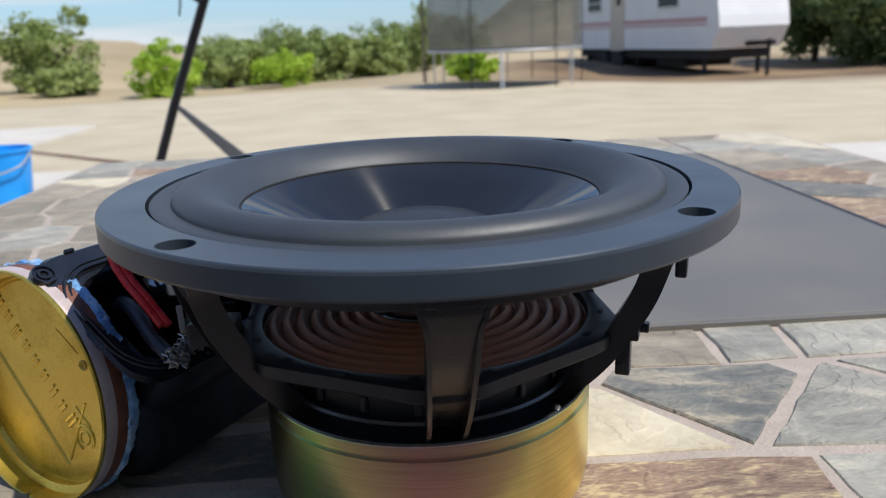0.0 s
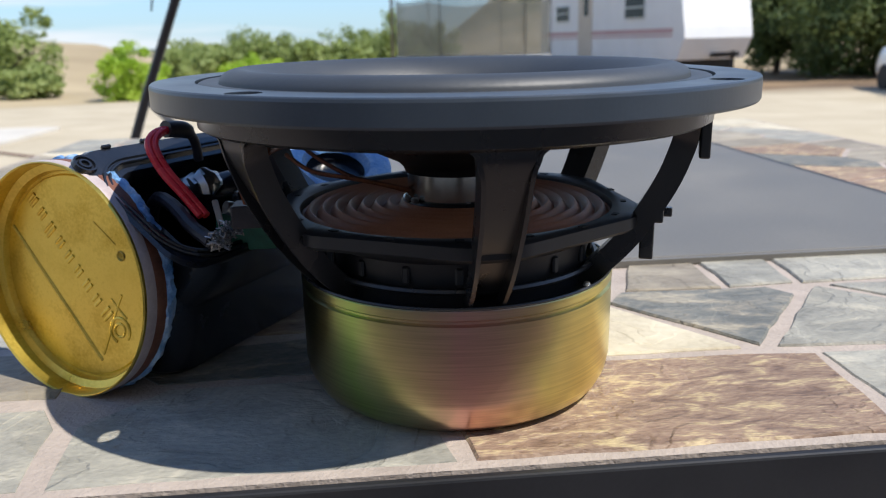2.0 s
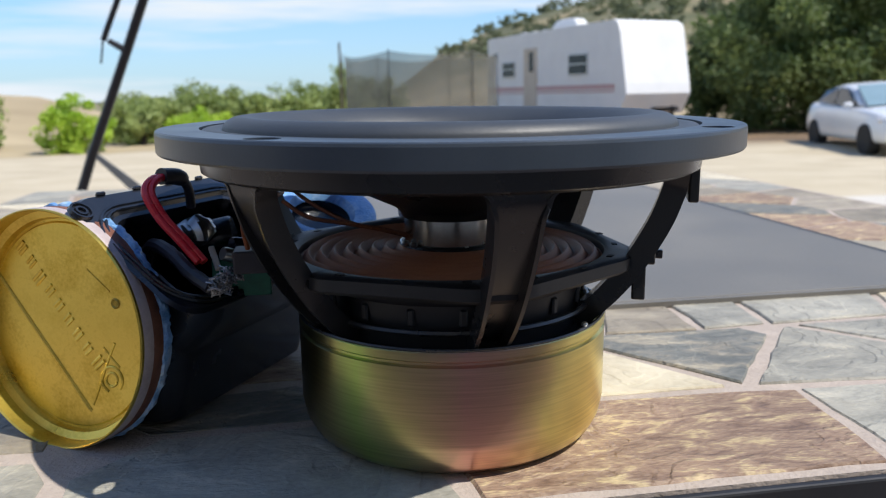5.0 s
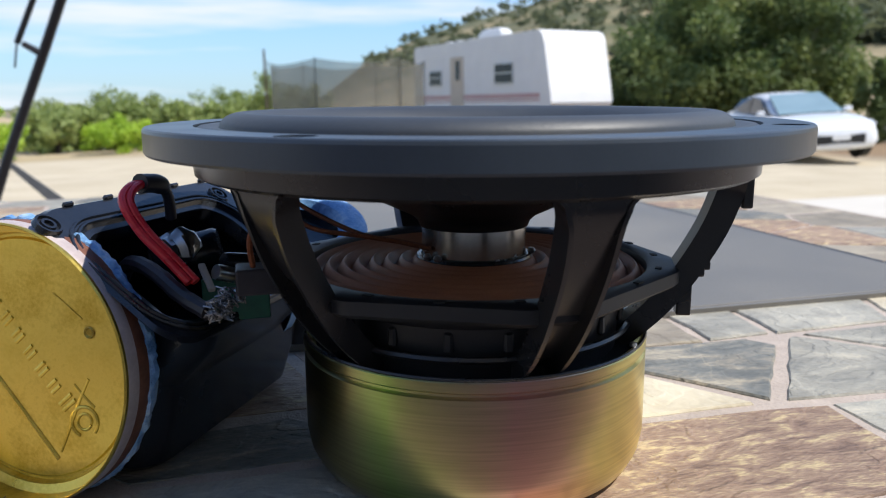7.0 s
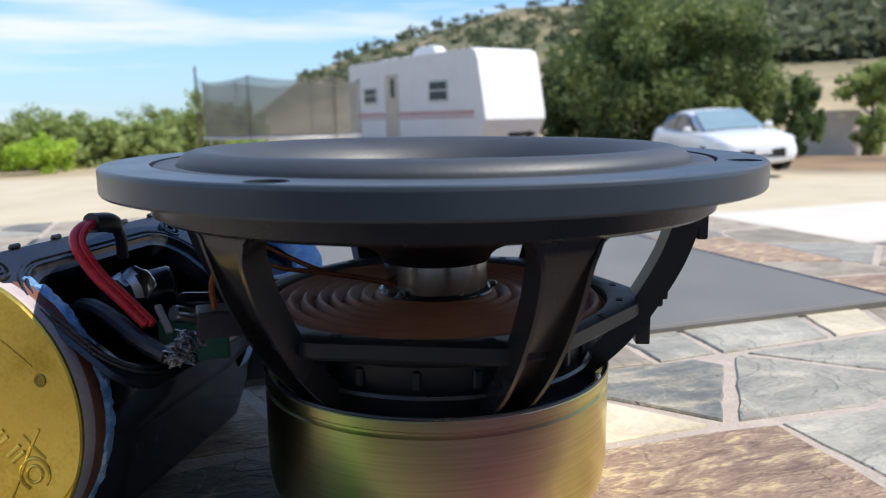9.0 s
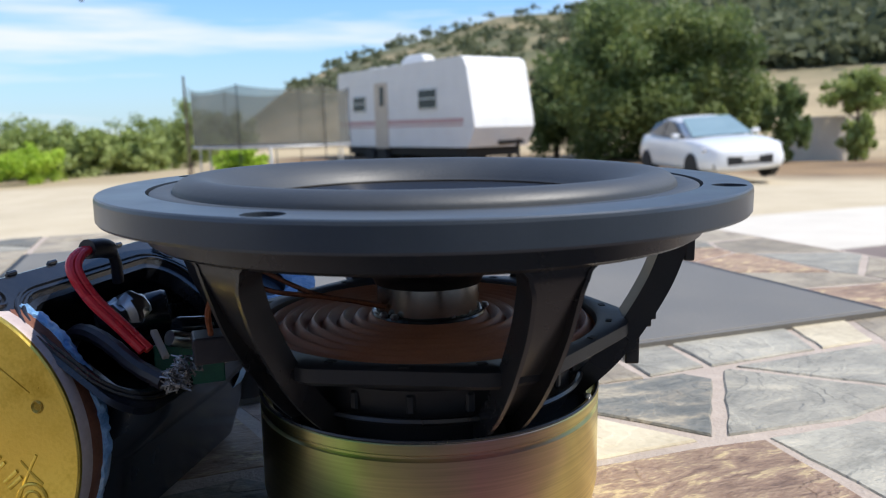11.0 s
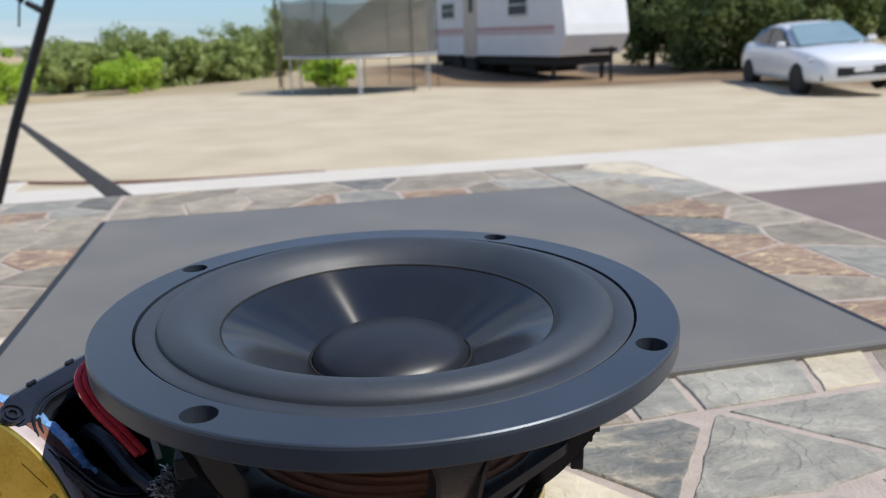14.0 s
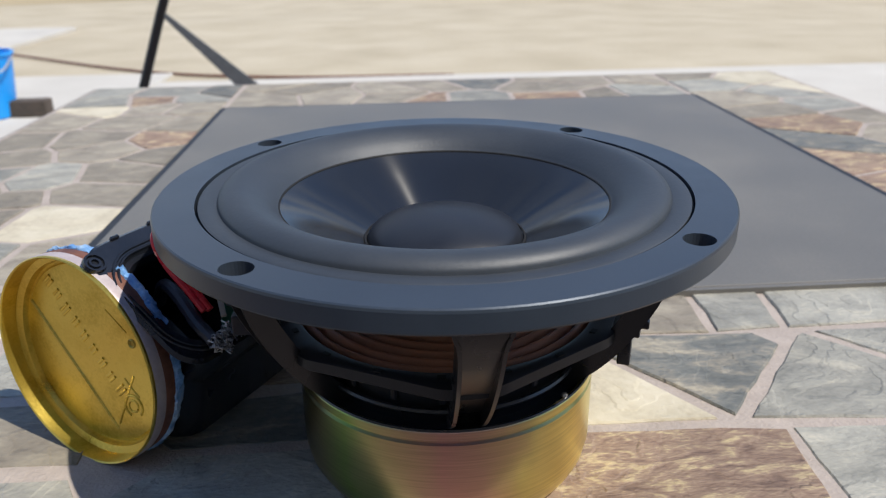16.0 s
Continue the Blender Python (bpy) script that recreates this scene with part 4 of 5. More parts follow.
part("heat_shrink", tube(spline(cuff, 5), [0.0016] * 11 + [0.0020, 0.0024, 0.0026] + [0.0027] * 7, 12), M["wire"], enc, "black heat-shrink sleeve")
blk = spline([loc(-0.0960, 0.020, 0.800), loc(-0.0925, 0.0150, 0.8080), loc(-0.0885, 0.0100, 0.8095), loc(-0.0830, 0.0030, 0.8075), loc(-0.0770, -0.005, 0.8035), loc(-0.0705, -0.012, 0.8005)], 6)
part("black_wire", tube(blk, [0.0021 + 0.0002 * math.sin(0.9 * k) ** 2 for k in range(len(blk))], 10), M["wire"], enc, "black cable sleeve, frayed end")


def frayed(at, n, size, seed):
    """A tangle of short tinned strands."""
    rng = random.Random(seed)
    bm = bmesh.new()
    for _ in range(n):
        p = Vector(at) + Vector([rng.uniform(-1, 1) * s for s in size])
        d = Vector((rng.uniform(0.2, 1), -rng.uniform(0.2, 1), rng.uniform(-0.6, 0.8))).normalized() * 0.0015
        tube([p - d, p + Vector([rng.uniform(-1, 1) * 0.001 for _ in range(3)]), p + d], 0.00022, 5, bm)
    return bm


part("wire_strand", frayed(loc(-0.0680, -0.0140, 0.8015), 90, (0.0026, 0.0030, 0.0020), 4), M["solder"], enc, "bright frayed tinned strands")["kind"] = "stuff"
part("wire_strand", frayed(loc(-0.0650, -0.0110, 0.8040), 70, (0.0026, 0.0025, 0.0018), 5), M["solder"], enc, "bright frayed tinned strands")["kind"] = "stuff"
part("circuit_board", block((0.018, 0.0016, 0.012), loc(-0.0640, 0.009, 0.7985), 0.0003, 1), M["pcb"], enc, "green circuit board scrap")
for (x, y, z), r, ln, rot, mt in (((-0.0655, 0.006, 0.8060), 0.0022, 0.0085, (70, 0, -55), "foil"), ((-0.0625, 0.013, 0.8075), 0.0030, 0.010, (80, 0, -60), "plastic")):
    cp = part("capacitor", lathe([(0, -ln / 2), (r * 0.92, -ln / 2), (r, -ln / 2 + 0.0008), (r, ln / 2 - 0.0008), (r * 0.92, ln / 2), (0, ln / 2)], 24), M[mt], enc)
    cp.matrix_local = Matrix.Translation(loc(x, y, z)) @ pose(0, 0, 0, *rot)
part("ceramic_strip", block((0.0018, 0.010, 0.0014), (0, 0, 0), 0.0003, 1, Matrix.Translation(loc(-0.0712, 0.004, 0.8060)) @ pose(0, 0, 0, 35, 0, 20)), M["wallpale"], enc, "thin beige component strip")
cp = part("capacitor", lathe([(0, -0.010), (0.0064, -0.010), (0.0070, -0.009), (0.0070, 0.009), (0.0064, 0.010), (0, 0.010)], 24), M["plastic"], enc)
cp.matrix_local = Matrix.Translation(loc(-0.0780, 0.036, 0.8060)) @ pose(0, 0, 0, 80, 0, 88)
lump = lathe([(0.0, -0.0035), (0.0030, -0.0030), (0.0052, -0.0012), (0.0056, 0.0006), (0.0042, 0.0024), (0.0018, 0.0034), (0.0, 0.0036)], 28)
for v in lump.verts:
    v.co = v.co * 1.15 + noise.noise_vector(v.co * 300) * 0.0024 + noise.noise_vector(v.co * 900) * 0.0010
part("crumpled_foil", lump, M["foil"], enc, "crumpled silver foil lump").location = loc(-0.0800, 0.0250, 0.8115)
ef = loc(-0.038, 0.083, 0.8080)
er = Vector((0.15, -0.45, 0.88)).normalized().to_track_quat("Z", "Y").to_matrix().to_4x4()
fr = part("rear_driver_frame", lathe([(0.0, -0.006), (0.012, -0.006), (0.0135, -0.001), (0.0150, 0.0), (0.0215, 0.0), (0.0225, -0.001), (0.0225, -0.006), (0.0200, -0.020), (0.018, -0.046)], 48), M["plastic"], enc, "glossy black round frame reflecting blue sky")
fr.matrix_local = Matrix.Translation(ef) @ er
# blue ring stands in for the sky mirrored in the black frame
gl = part("glue_smear", lathe([(0.0120, -0.0030), (0.0138, 0.0006), (0.0155, 0.0012), (0.0195, 0.0010), (0.0226, 0.0002), (0.0228, -0.0050)], 48), M["blue"], enc, "pale blue ring painted for sky reflected in the frame")
gl.matrix_local = Matrix.Translation(ef) @ er
part("connector", block((0.013, 0.010, 0.0065), loc(-0.0570, -0.0130, 0.8085), 0.0006, 2), M["wire"], enc, "dark connector block")
end = lathe([(0.0, 0.0955), (0.026, 0.0955), (0.0275, 0.0945), (0.0275, 0.088)], 48)
bmesh.ops.transform(end, matrix=Matrix(((Q.x, W.x, U.x, 0), (Q.y, W.y, U.y, 0), (Q.z, W.z, U.z, 0), (0, 0, 0, 1))), verts=end.verts)
bmesh.ops.translate(end, vec=Q * 0.008 + W * 0.008, verts=end.verts)
# blue of this cap is painted in for reflected sky
part("end_cap", end, M["blue"], enc, "end cap coloured blue for reflected sky")

# ---- slanted metal frame standing on the patio beyond the table ----
stand = thing("patio_frame", pose(-1.125, 2.88, 0.02), "slanted black metal patio frame with a grey strut", "patio frame")
part("mast", tube([(0, 0, 0.0), (0.247, 0, 0.643), (0.428, -0.10, 1.016), (1.08, -0.46, 2.40)], [0.019, 0.018, 0.017, 0.016], 14), M["tripod"], stand)
part("foot", lathe([(0, -0.001), (0.05, -0.001), (0.05, 0.008), (0.022, 0.014), (0.02, 0.06), (0, 0.06)], 24), M["tripod"], stand)
strut = [((0.247, 0, 0.645), 0.008), ((0.50, 0, 0.40), 0.028), ((0.62, 0, 0.28), 0.040), ((0.90, 0, 0.0), 0.066)]
part("strut", loft([[(x - w * 0.7, y - 0.006, z - w * 0.7), (x + w * 0.7, y - 0.006, z + w * 0.7), (x + w * 0.7, y + 0.006, z + w * 0.7), (x - w * 0.7, y + 0.006, z - w * 0.7)] for (x, y, z), w in strut]), M["tripod_grey"], stand, "flat grey strut widening to its foot")
part("bracket", tube([(0.425, -0.10, 1.010), (0.368, -0.11, 1.045)], [0.014, 0.010], 10), M["tripod"], stand)
part("arm", tube([(0.351, -0.11, 1.045), (0.364, -0.11, 1.075), (0.430, -0.13, 1.21), (0.99, -0.44, 2.38)], 0.0105, 10), M["tripod"], stand)
part("pin", tube([(0.351, -0.11, 1.050), (0.336, -0.11, 0.965)], 0.0035, 6), M["tripod"], stand)
part("crossbar", tube([(0.96, -0.44, 2.37), (1.10, -0.47, 2.40)], 0.018, 10), M["tripod"], stand)

part("strap", tube(spline([(1.01, -0.45, 2.385), (0.80, -0.12, 1.70), (0.79, 0.03, 1.42), (0.838, 0.07, 1.31)], 5), [0.006] * 12 + [0.011, 0.014, 0.013, 0.005], 8, flat=0.35), M["tripod_grey"], stand, "loose grey strap end")

# ---- bucket ----
bucket = thing("blue_bucket", pose(-2.25, 4.2, 0.022), "bright blue plastic bucket standing on the concrete", "bucket")
part("body", lathe([(0, 0.0), (0.13, 0.0), (0.14, 0.01), (0.17, 0.33), (0.18, 0.335), (0.18, 0.35), (0.165, 0.35), (0.135, 0.02), (0, 0.02)], 40), M["bluepl"], bucket)
part("handle", tube(spline([(0.18, 0, 0.32), (0.16, -0.12, 0.26), (0, -0.19, 0.22), (-0.16, -0.12, 0.26), (-0.18, 0, 0.32)], 5), 0.006, 8), M["steel"], bucket)

# ---- small dark brown object, built as a plain block ----
tagged(new("timber_block", mesh_of("timber_block", block((0.22, 0.10, 0.09), (-2.03, 4.20, 0.068), 0.008), M["bark"])), "short dark brown block lying on the concrete", "timber")

# ---- travel trailer ----
TA, TB = Vector((-0.27, 0.963, 0)), Vector((0.963, 0.27, 0))
tz = -0.12
trailer = thing("travel_trailer", Matrix(((TA.x, TB.x, 0, 8.62), (TA.y, TB.y, 0, 21.8), (0, 0, 1, tz), (0, 0, 0, 1))), "white travel trailer with faded pink stripe parked on dry ground", "trailer")
side = [(-0.06, 0.30), (-0.40, 0.90), (-0.36, 1.20), (-0.04, 2.70), (0.06, 2.92), (0.25, 3.02), (7.9, 2.98), (8.0, 2.9), (8.02, 0.5), (7.9, 0.28)]
bm = loft([[(x, y, z) for x, z in side] for y in (0.0, 0.04, 2.31, 2.35)])
part("body", smooth(bm, False), M["white"], trailer, "white corrugated siding")
for k in range(9):
    part("siding_seam", block((7.7, 0.010, 0.010), (4.05, -0.002, 0.50 + 0.26 * k), 0.003, 1), M["white"], trailer)
part("stripe", block((7.8, 0.010, 0.14), (4.05, -0.004, 1.12), 0.002, 1), M["pinkline"], trailer, "faded pink stripe")
part("stripe", block((7.8, 0.010, 0.05), (4.05, -0.005, 0.98), 0.002, 1), M["pinkline"], trailer)
for x0, x1, z0, z1 in ((1.52, 2.50, 1.52, 2.12), (5.95, 6.80, 1.55, 2.05)):
    w = part("window", block((x1 - x0 + 0.1, 0.05, z1 - z0 + 0.1), ((x0 + x1) / 2, -0.01, (z0 + z1) / 2), 0.02, 2), M["steel"], trailer, "dark framed window")
    part("pane", block((x1 - x0, 0.02, (z1 - z0) * 0.46), ((x0 + x1) / 2, -0.034, z0 + (z1 - z0) * 0.26), 0.004, 1), M["glass"], w)
    part("pane", block((x1 - x0, 0.02, (z1 - z0) * 0.42), ((x0 + x1) / 2, -0.034, z0 + (z1 - z0) * 0.77), 0.004, 1), M["glass"], w)
door = part("door", block((0.86, 0.04, 2.25), (4.88, -0.012, 1.36), 0.02, 2), M["wallpale"], trailer, "cream entry door")
part("pane", block((0.28, 0.02, 0.66), (4.80, -0.036, 2.02), 0.01, 1), M["glass"], door)
part("air_conditioner", loft([[(4.3 + a * 1.25, 1.2 + b * 0.45, z) for a, b in round_rect(2 * s, 2 * s, 0.3 * s, 4)] for z, s in ((3.0, 0.62), (3.22, 0.60), (3.38, 0.46), (3.42, 0.3))]), M["white"], trailer, "white rooftop air conditioner")
for x in (5.2, 6.0, 6.7):
    part("roof_vent", block((0.34, 0.34, 0.14), (x, 0.9, 3.06), 0.03), M["white"], trailer)
for x in (4.95, 5.85):
    wh = part("wheel", lathe([(0.0, -0.09), (0.20, -0.09), (0.33, -0.10), (0.35, -0.07), (0.35, 0.07), (0.33, 0.10), (0.0, 0.10)], 28), M["tyre"], trailer)
    wh.matrix_local = pose(x, 0.10, -0.08, 90)
    part("hub", lathe([(0, -0.11), (0.15, -0.11), (0.18, -0.085)], 20), M["rim"], wh)
# deep chassis, with matt black boxes added to fill in the shade underneath
part("chassis", block((7.4, 2.1, 0.30), (3.9, 1.2, 0.16), 0.02), M["dark"], trailer)
for x, sx in ((2.4, 1.5), (5.4, 2.4), (7.3, 0.8)):
    part("tank", block((sx, 1.7, 0.32), (x, 1.25, -0.08), 0.05), M["dark"], trailer)
part("hitch", tube([(-0.1, 1.17, 0.42), (-1.2, 1.17, 0.46)], 0.07, 8), M["dark"], trailer)
part("jack", tube([(-1.0, 1.17, -0.43), (-1.0, 1.17, 0.55)], 0.05, 8), M["dark"], trailer)
for x in (0.5, 7.2):
    for y in (0.25, 2.1):
        part("stabiliser", block((0.10, 0.10, 0.60), (x, y, -0.14), 0.01), M["dark"], trailer)

# ---- trampoline ----
tramp = thing("trampoline", pose(2.35, 17.8, -0.27), "round trampoline with grey mesh safety net and galvanised frame", "trampoline")
RT = 1.72
part("frame_ring", tube([(RT * math.cos(i * math.pi / 24), RT * math.sin(i * math.pi / 24), 0.78) for i in range(49)], 0.024, 8), M["steel"], tramp)
part("mat", lathe([(0, 0.76), (1.5, 0.77), (RT, 0.80), (RT, 0.77), (1.5, 0.74), (0, 0.74)], 48), M["dark"], tramp, "black jumping mat")
bm = bmesh.new()
vs = []
for j in range(5):
    row = []
    for i in range(48):
        a = 2 * math.pi * i / 48
        sag = 0.10 * abs(math.sin(a * 3)) if j == 4 else 0.0
        rr = RT * (1 - 0.03 * math.sin(math.pi * j / 4) * abs(math.sin(a * 3)))
        row.append(bm.verts.new((rr * math.cos(a), rr * math.sin(a), 0.80 + 0.31 * j - sag)))
    vs.append(row)
for a, b in zip(vs, vs[1:]):
    for i in range(48):
        bm.faces.new((a[i], a[(i + 1) % 48], b[(i + 1) % 48], b[i]))
part("safety_net", smooth(bm), M["net"], tramp, "sagging dark mesh net")
for i in range(6):
    a = 2 * math.pi * i / 6
    x, y = (RT + 0.05) * math.cos(a), (RT + 0.05) * math.sin(a)
    part("net_pole", tube([(x, y, 0.0), (x, y, 2.06)], 0.011, 8), M["tripod"], tramp)
    a += 0.35
    part("leg", tube([(RT * math.cos(a), RT * math.sin(a), 0.78), (RT * math.cos(a), RT * math.sin(a), 0.0)], 0.017, 8), M["steel"], tramp)
part("ladder", tube([(-0.3, -RT - 0.1, 0.8), (-0.3, -RT - 0.45, 0.0)], 0.012, 8), M["steel"], tramp)
tagged(new("utility_pole", mesh_of("utility_pole", tube([(0.62, 21.0, -0.6), (0.62, 21.0, 2.25)], [0.035, 0.028], 10), M["bark"])), "slim weathered wooden post behind the trampoline", "post")

# ---- parked car ----
def rounded(ob):
    """Soften pressed bodywork."""
    for e in ob.data.edges:
        e.use_edge_sharp = False
    ob.modifiers.new("soft", "SUBSURF").levels = 2
    ob.modifiers["soft"].render_levels = 2
    return ob


HX, HY = -0.256, -0.967
car = thing("parked_car", Matrix(((HX, -HY, 0, 11.5), (HY, HX, 0, 14.45), (0, 0, 1, -0.39), (0, 0, 0, 1))) @ pose(0, 0, 0, 3, 0, 0) @ Matrix.Diagonal((1, 1, 0.94, 1)), "white compact car parked on dry ground", "car")
# stations from nose to tail: x, half width, sill height, shoulder height, half width at the shoulder
body = [(2.20, 0.52, 0.28, 0.62, 0.46), (2.12, 0.76, 0.22, 0.74, 0.66), (1.85, 0.86, 0.20, 0.83, 0.76), (1.35, 0.89, 0.19, 0.91, 0.80), (0.75, 0.88, 0.19, 0.95, 0.80), (0.0, 0.88, 0.19, 0.97, 0.81),
        (-0.9, 0.88, 0.19, 0.99, 0.81), (-1.5, 0.88, 0.20, 1.02, 0.80), (-1.95, 0.84, 0.26, 1.04, 0.72), (-2.15, 0.74, 0.36, 0.98, 0.62), (-2.2, 0.60, 0.42, 0.85, 0.50)]
rings = []
for x, h, s, t, g in body:
    rings.append([(x, -h * 0.9, s), (x, -h, s + 0.12), (x, -h, (s + t) / 2), (x, -g - 0.03, t - 0.05), (x, -g + 0.06, t), (x, 0, t + 0.03), (x, g - 0.06, t), (x, g + 0.03, t - 0.05), (x, h, (s + t) / 2), (x, h, s + 0.12), (x, h * 0.9, s)])
rounded(part("body", loft(rings), M["carpaint"], car, "glossy white bodywork"))
roof = [(0.92, 0.74, 0.93), (0.45, 0.68, 1.18), (0.05, 0.62, 1.38), (-0.5, 0.60, 1.45), (-1.0, 0.59, 1.42), (-1.5, 0.60, 1.28), (-1.95, 0.64, 1.04)]
rounded(part("cabin", loft([[(x, -h - 0.06, 0.90), (x, -h, z - 0.06), (x, -h + 0.12, z), (x, h - 0.12, z), (x, h, z - 0.06), (x, h + 0.06, 0.90)] for x, h, z in roof]), M["carpaint"], car))
part("windscreen", loft([[(0.93, -0.66, 0.965), (0.93, 0.66, 0.965), (0.95, 0.66, 0.975), (0.95, -0.66, 0.975)], [(0.10, -0.54, 1.375), (0.10, 0.54, 1.375), (0.11, 0.54, 1.39), (0.11, -0.54, 1.39)]]), M["screen"], car, "windscreen with reflected sky painted into its colour")
for s in (-1, 1):
    part("side_window", loft([[(0.55, s * 0.775, 0.99), (-0.35, s * 0.765, 1.00), (-0.35, s * 0.785, 1.00), (0.55, s * 0.795, 0.99)], [(0.05, s * 0.665, 1.31), (-0.35, s * 0.650, 1.36), (-0.35, s * 0.670, 1.36), (0.05, s * 0.685, 1.31)]]), M["glass"], car)
    part("side_window", loft([[(-0.42, s * 0.765, 1.00), (-1.35, s * 0.755, 1.06), (-1.35, s * 0.775, 1.06), (-0.42, s * 0.785, 1.00)], [(-0.42, s * 0.650, 1.36), (-1.10, s * 0.645, 1.30), (-1.10, s * 0.665, 1.30), (-0.42, s * 0.670, 1.36)]]), M["glass"], car)
    part("mirror", block((0.12, 0.17, 0.12), (0.60, s * 0.90, 1.00), 0.04), M["carpaint"], car)
    part("headlight", loft([[(2.06, s * 0.52, 0.62), (2.14, s * 0.52, 0.67), (2.04, s * 0.52, 0.755)], [(1.82, s * 0.83, 0.66), (1.84, s * 0.85, 0.72), (1.72, s * 0.80, 0.80)]]), M["lamp_glass"], car)
    part("fog_recess", block((0.06, 0.22, 0.16), (2.08, s * 0.62, 0.38), 0.03), M["dark"], car)
    for x in (1.33, -1.31):
        wh = part("wheel", lathe([(0.0, -0.02), (0.20, -0.02), (0.22, -0.10), (0.30, -0.11), (0.32, -0.08), (0.32, 0.08), (0.30, 0.10), (0.0, 0.10)], 32), M["tyre"], car)
        wh.matrix_local = pose(x, s * 0.80, 0.32, 90 if s < 0 else -90)
        part("rim", lathe([(0.0, -0.06), (0.06, -0.06), (0.19, -0.05), (0.22, -0.09)], 10), M["rim"], wh)
        part("arch", lathe([(0.36, -0.075), (0.33, -0.092), (0.0, -0.0915)], 32), M["dark"], car).matrix_local = pose(x, s * 0.78, 0.34, 90 if s < 0 else -90)
part("grille", block((0.05, 0.95, 0.20), (2.17, 0, 0.46), 0.03), M["dark"], car, "dark wide lower grille")
part("number_plate", block((0.02, 0.34, 0.12), (2.205, 0, 0.50), 0.006), M["white"], car)


# ---- plants ----
def foliage(name, at, size, n, leaf, mat, seed, label, trunk=True, category="tree", group=""):
    """Tapered trunk and limbs with a crown of many small leaf clumps."""
    rng = random.Random(seed)
    x, y = at
    base = level(x, y)
    rx, ry, rz, zc = size
    t = thing(name, pose(x, y, base), label, category, group)
    if trunk:
        bm = tube(spline([(0, 0, -0.2), (0.05 * rx, 0, zc * 0.45), (-0.04 * rx, 0.03 * rx, zc * 0.9)], 4), [0.07 * rx] * 3 + [0.06 * rx] * 3 + [0.035 * rx] * 3, 9)
        for k in range(6):
            a = k * 1.05 + rng.random()
            z0 = zc * rng.uniform(0.4, 0.8)
            tube([(0, 0, z0), (0.3 * rx * math.cos(a), 0.3 * ry * math.sin(a), z0 + 0.3 * rz), (0.7 * rx * math.cos(a), 0.7 * ry * math.sin(a), zc + 0.35 * rz * rng.uniform(-0.5, 1))], [0.035 * rx, 0.022 * rx, 0.008 * rx], 6, bm)
        part("trunk", bm, M["bark"], t)
    lumps = []
    for _ in range(max(64, min(125, n // 300))):
        u, v = rng.uniform(-1, 1), rng.uniform(0, 2 * math.pi)
        r = rng.uniform(0.30, 1.0)
        s = math.sqrt(1 - u * u)
        lumps.append((Vector((rx * r * s * math.cos(v), ry * r * s * math.sin(v), max(0.06, zc + rz * r * u))), rng.uniform(0.12, 0.33)))
    verts, faces = [], []
    for i in range(n):
        c, k = lumps[i % len(lumps)]
        d = Vector((rng.gauss(0, 1), rng.gauss(0, 1), rng.gauss(0, 1))).normalized() * rng.random() ** 0.45
        p = c + Vector((d.x * rx * k, d.y * ry * k, d.z * rz * k * 1.1))
        p.z = max(p.z, 0.03)
        a = Vector((rng.gauss(0, 1), rng.gauss(0, 1), rng.gauss(0, 0.8))).normalized()
        b = a.cross(Vector((rng.gauss(0, 1), rng.gauss(0, 1), rng.gauss(0, 1)))).normalized()
        s = leaf * rng.uniform(0.6, 1.3)
        q = len(verts)
        verts += [p - a * s, p + b * s * 0.55, p + a * s, p - b * s * 0.55]
        faces.append((q, q + 1, q + 2, q + 3))
    me = bpy.data.meshes.new("crown")
    me.from_pydata([tuple(v) for v in verts], [], faces)
    me.materials.append(mat)
    crown = new("crown", me)
    crown.parent = t
    return t


foliage("oak_tree", (18.4, 27.0), (4.7, 4.0, 3.2, 3.0), 80000, 0.10, M["leaf_dark"], 1, "large dense dark green oak behind the car")
foliage("oak_tree", (15.7, 29.5), (1.9, 1.8, 2.2, 2.2), 14000, 0.11, M["leaf_dark"], 2, "dark green oak beside the trailer")
foliage("oak_tree", (22.3, 25.8), (1.1, 1.1, 1.5, 1.9), 9000, 0.10, M["leaf_mid"], 3, "lighter green young oak beside the large one")
foliage("cypress_shrub", (17.9, 18.8), (0.72, 0.70, 1.15, 1.2), 8000, 0.07, M["leaf_dark"], 4, "dark upright shrub behind the car", False, "shrub")
foliage("garden_bush", (20.9, 18.9), (0.55, 0.5, 0.75, 0.7), 5000, 0.07, M["leaf_mid"], 8, "leafy green bush beside the pale wall", False, "bush")
foliage("garden_tree", (22.0, 20.0), (1.25, 1.1, 0.75, 2.35), 6000, 0.08, M["leaf_mid"], 5, "mid-green leafy garden tree by a pale wall")
foliage("bright_bush", (-7.3, 25.0), (1.15, 1.1, 0.85, 0.75), 8000, 0.06, M["leaf_bright"], 6, "bright yellow-green rounded bush", False, "bush")
foliage("bright_bush", (1.9, 20.6), (0.7, 0.6, 0.42, 0.38), 3500, 0.06, M["leaf_bright"], 7, "bright green bush behind the trampoline", False, "bush")
foliage("bright_bush", (-3.9, 26.5), (1.1, 0.9, 0.65, 0.55), 5000, 0.06, M["leaf_bright"], 10, "low bright green bush at the edge of the drive", False, "bush")
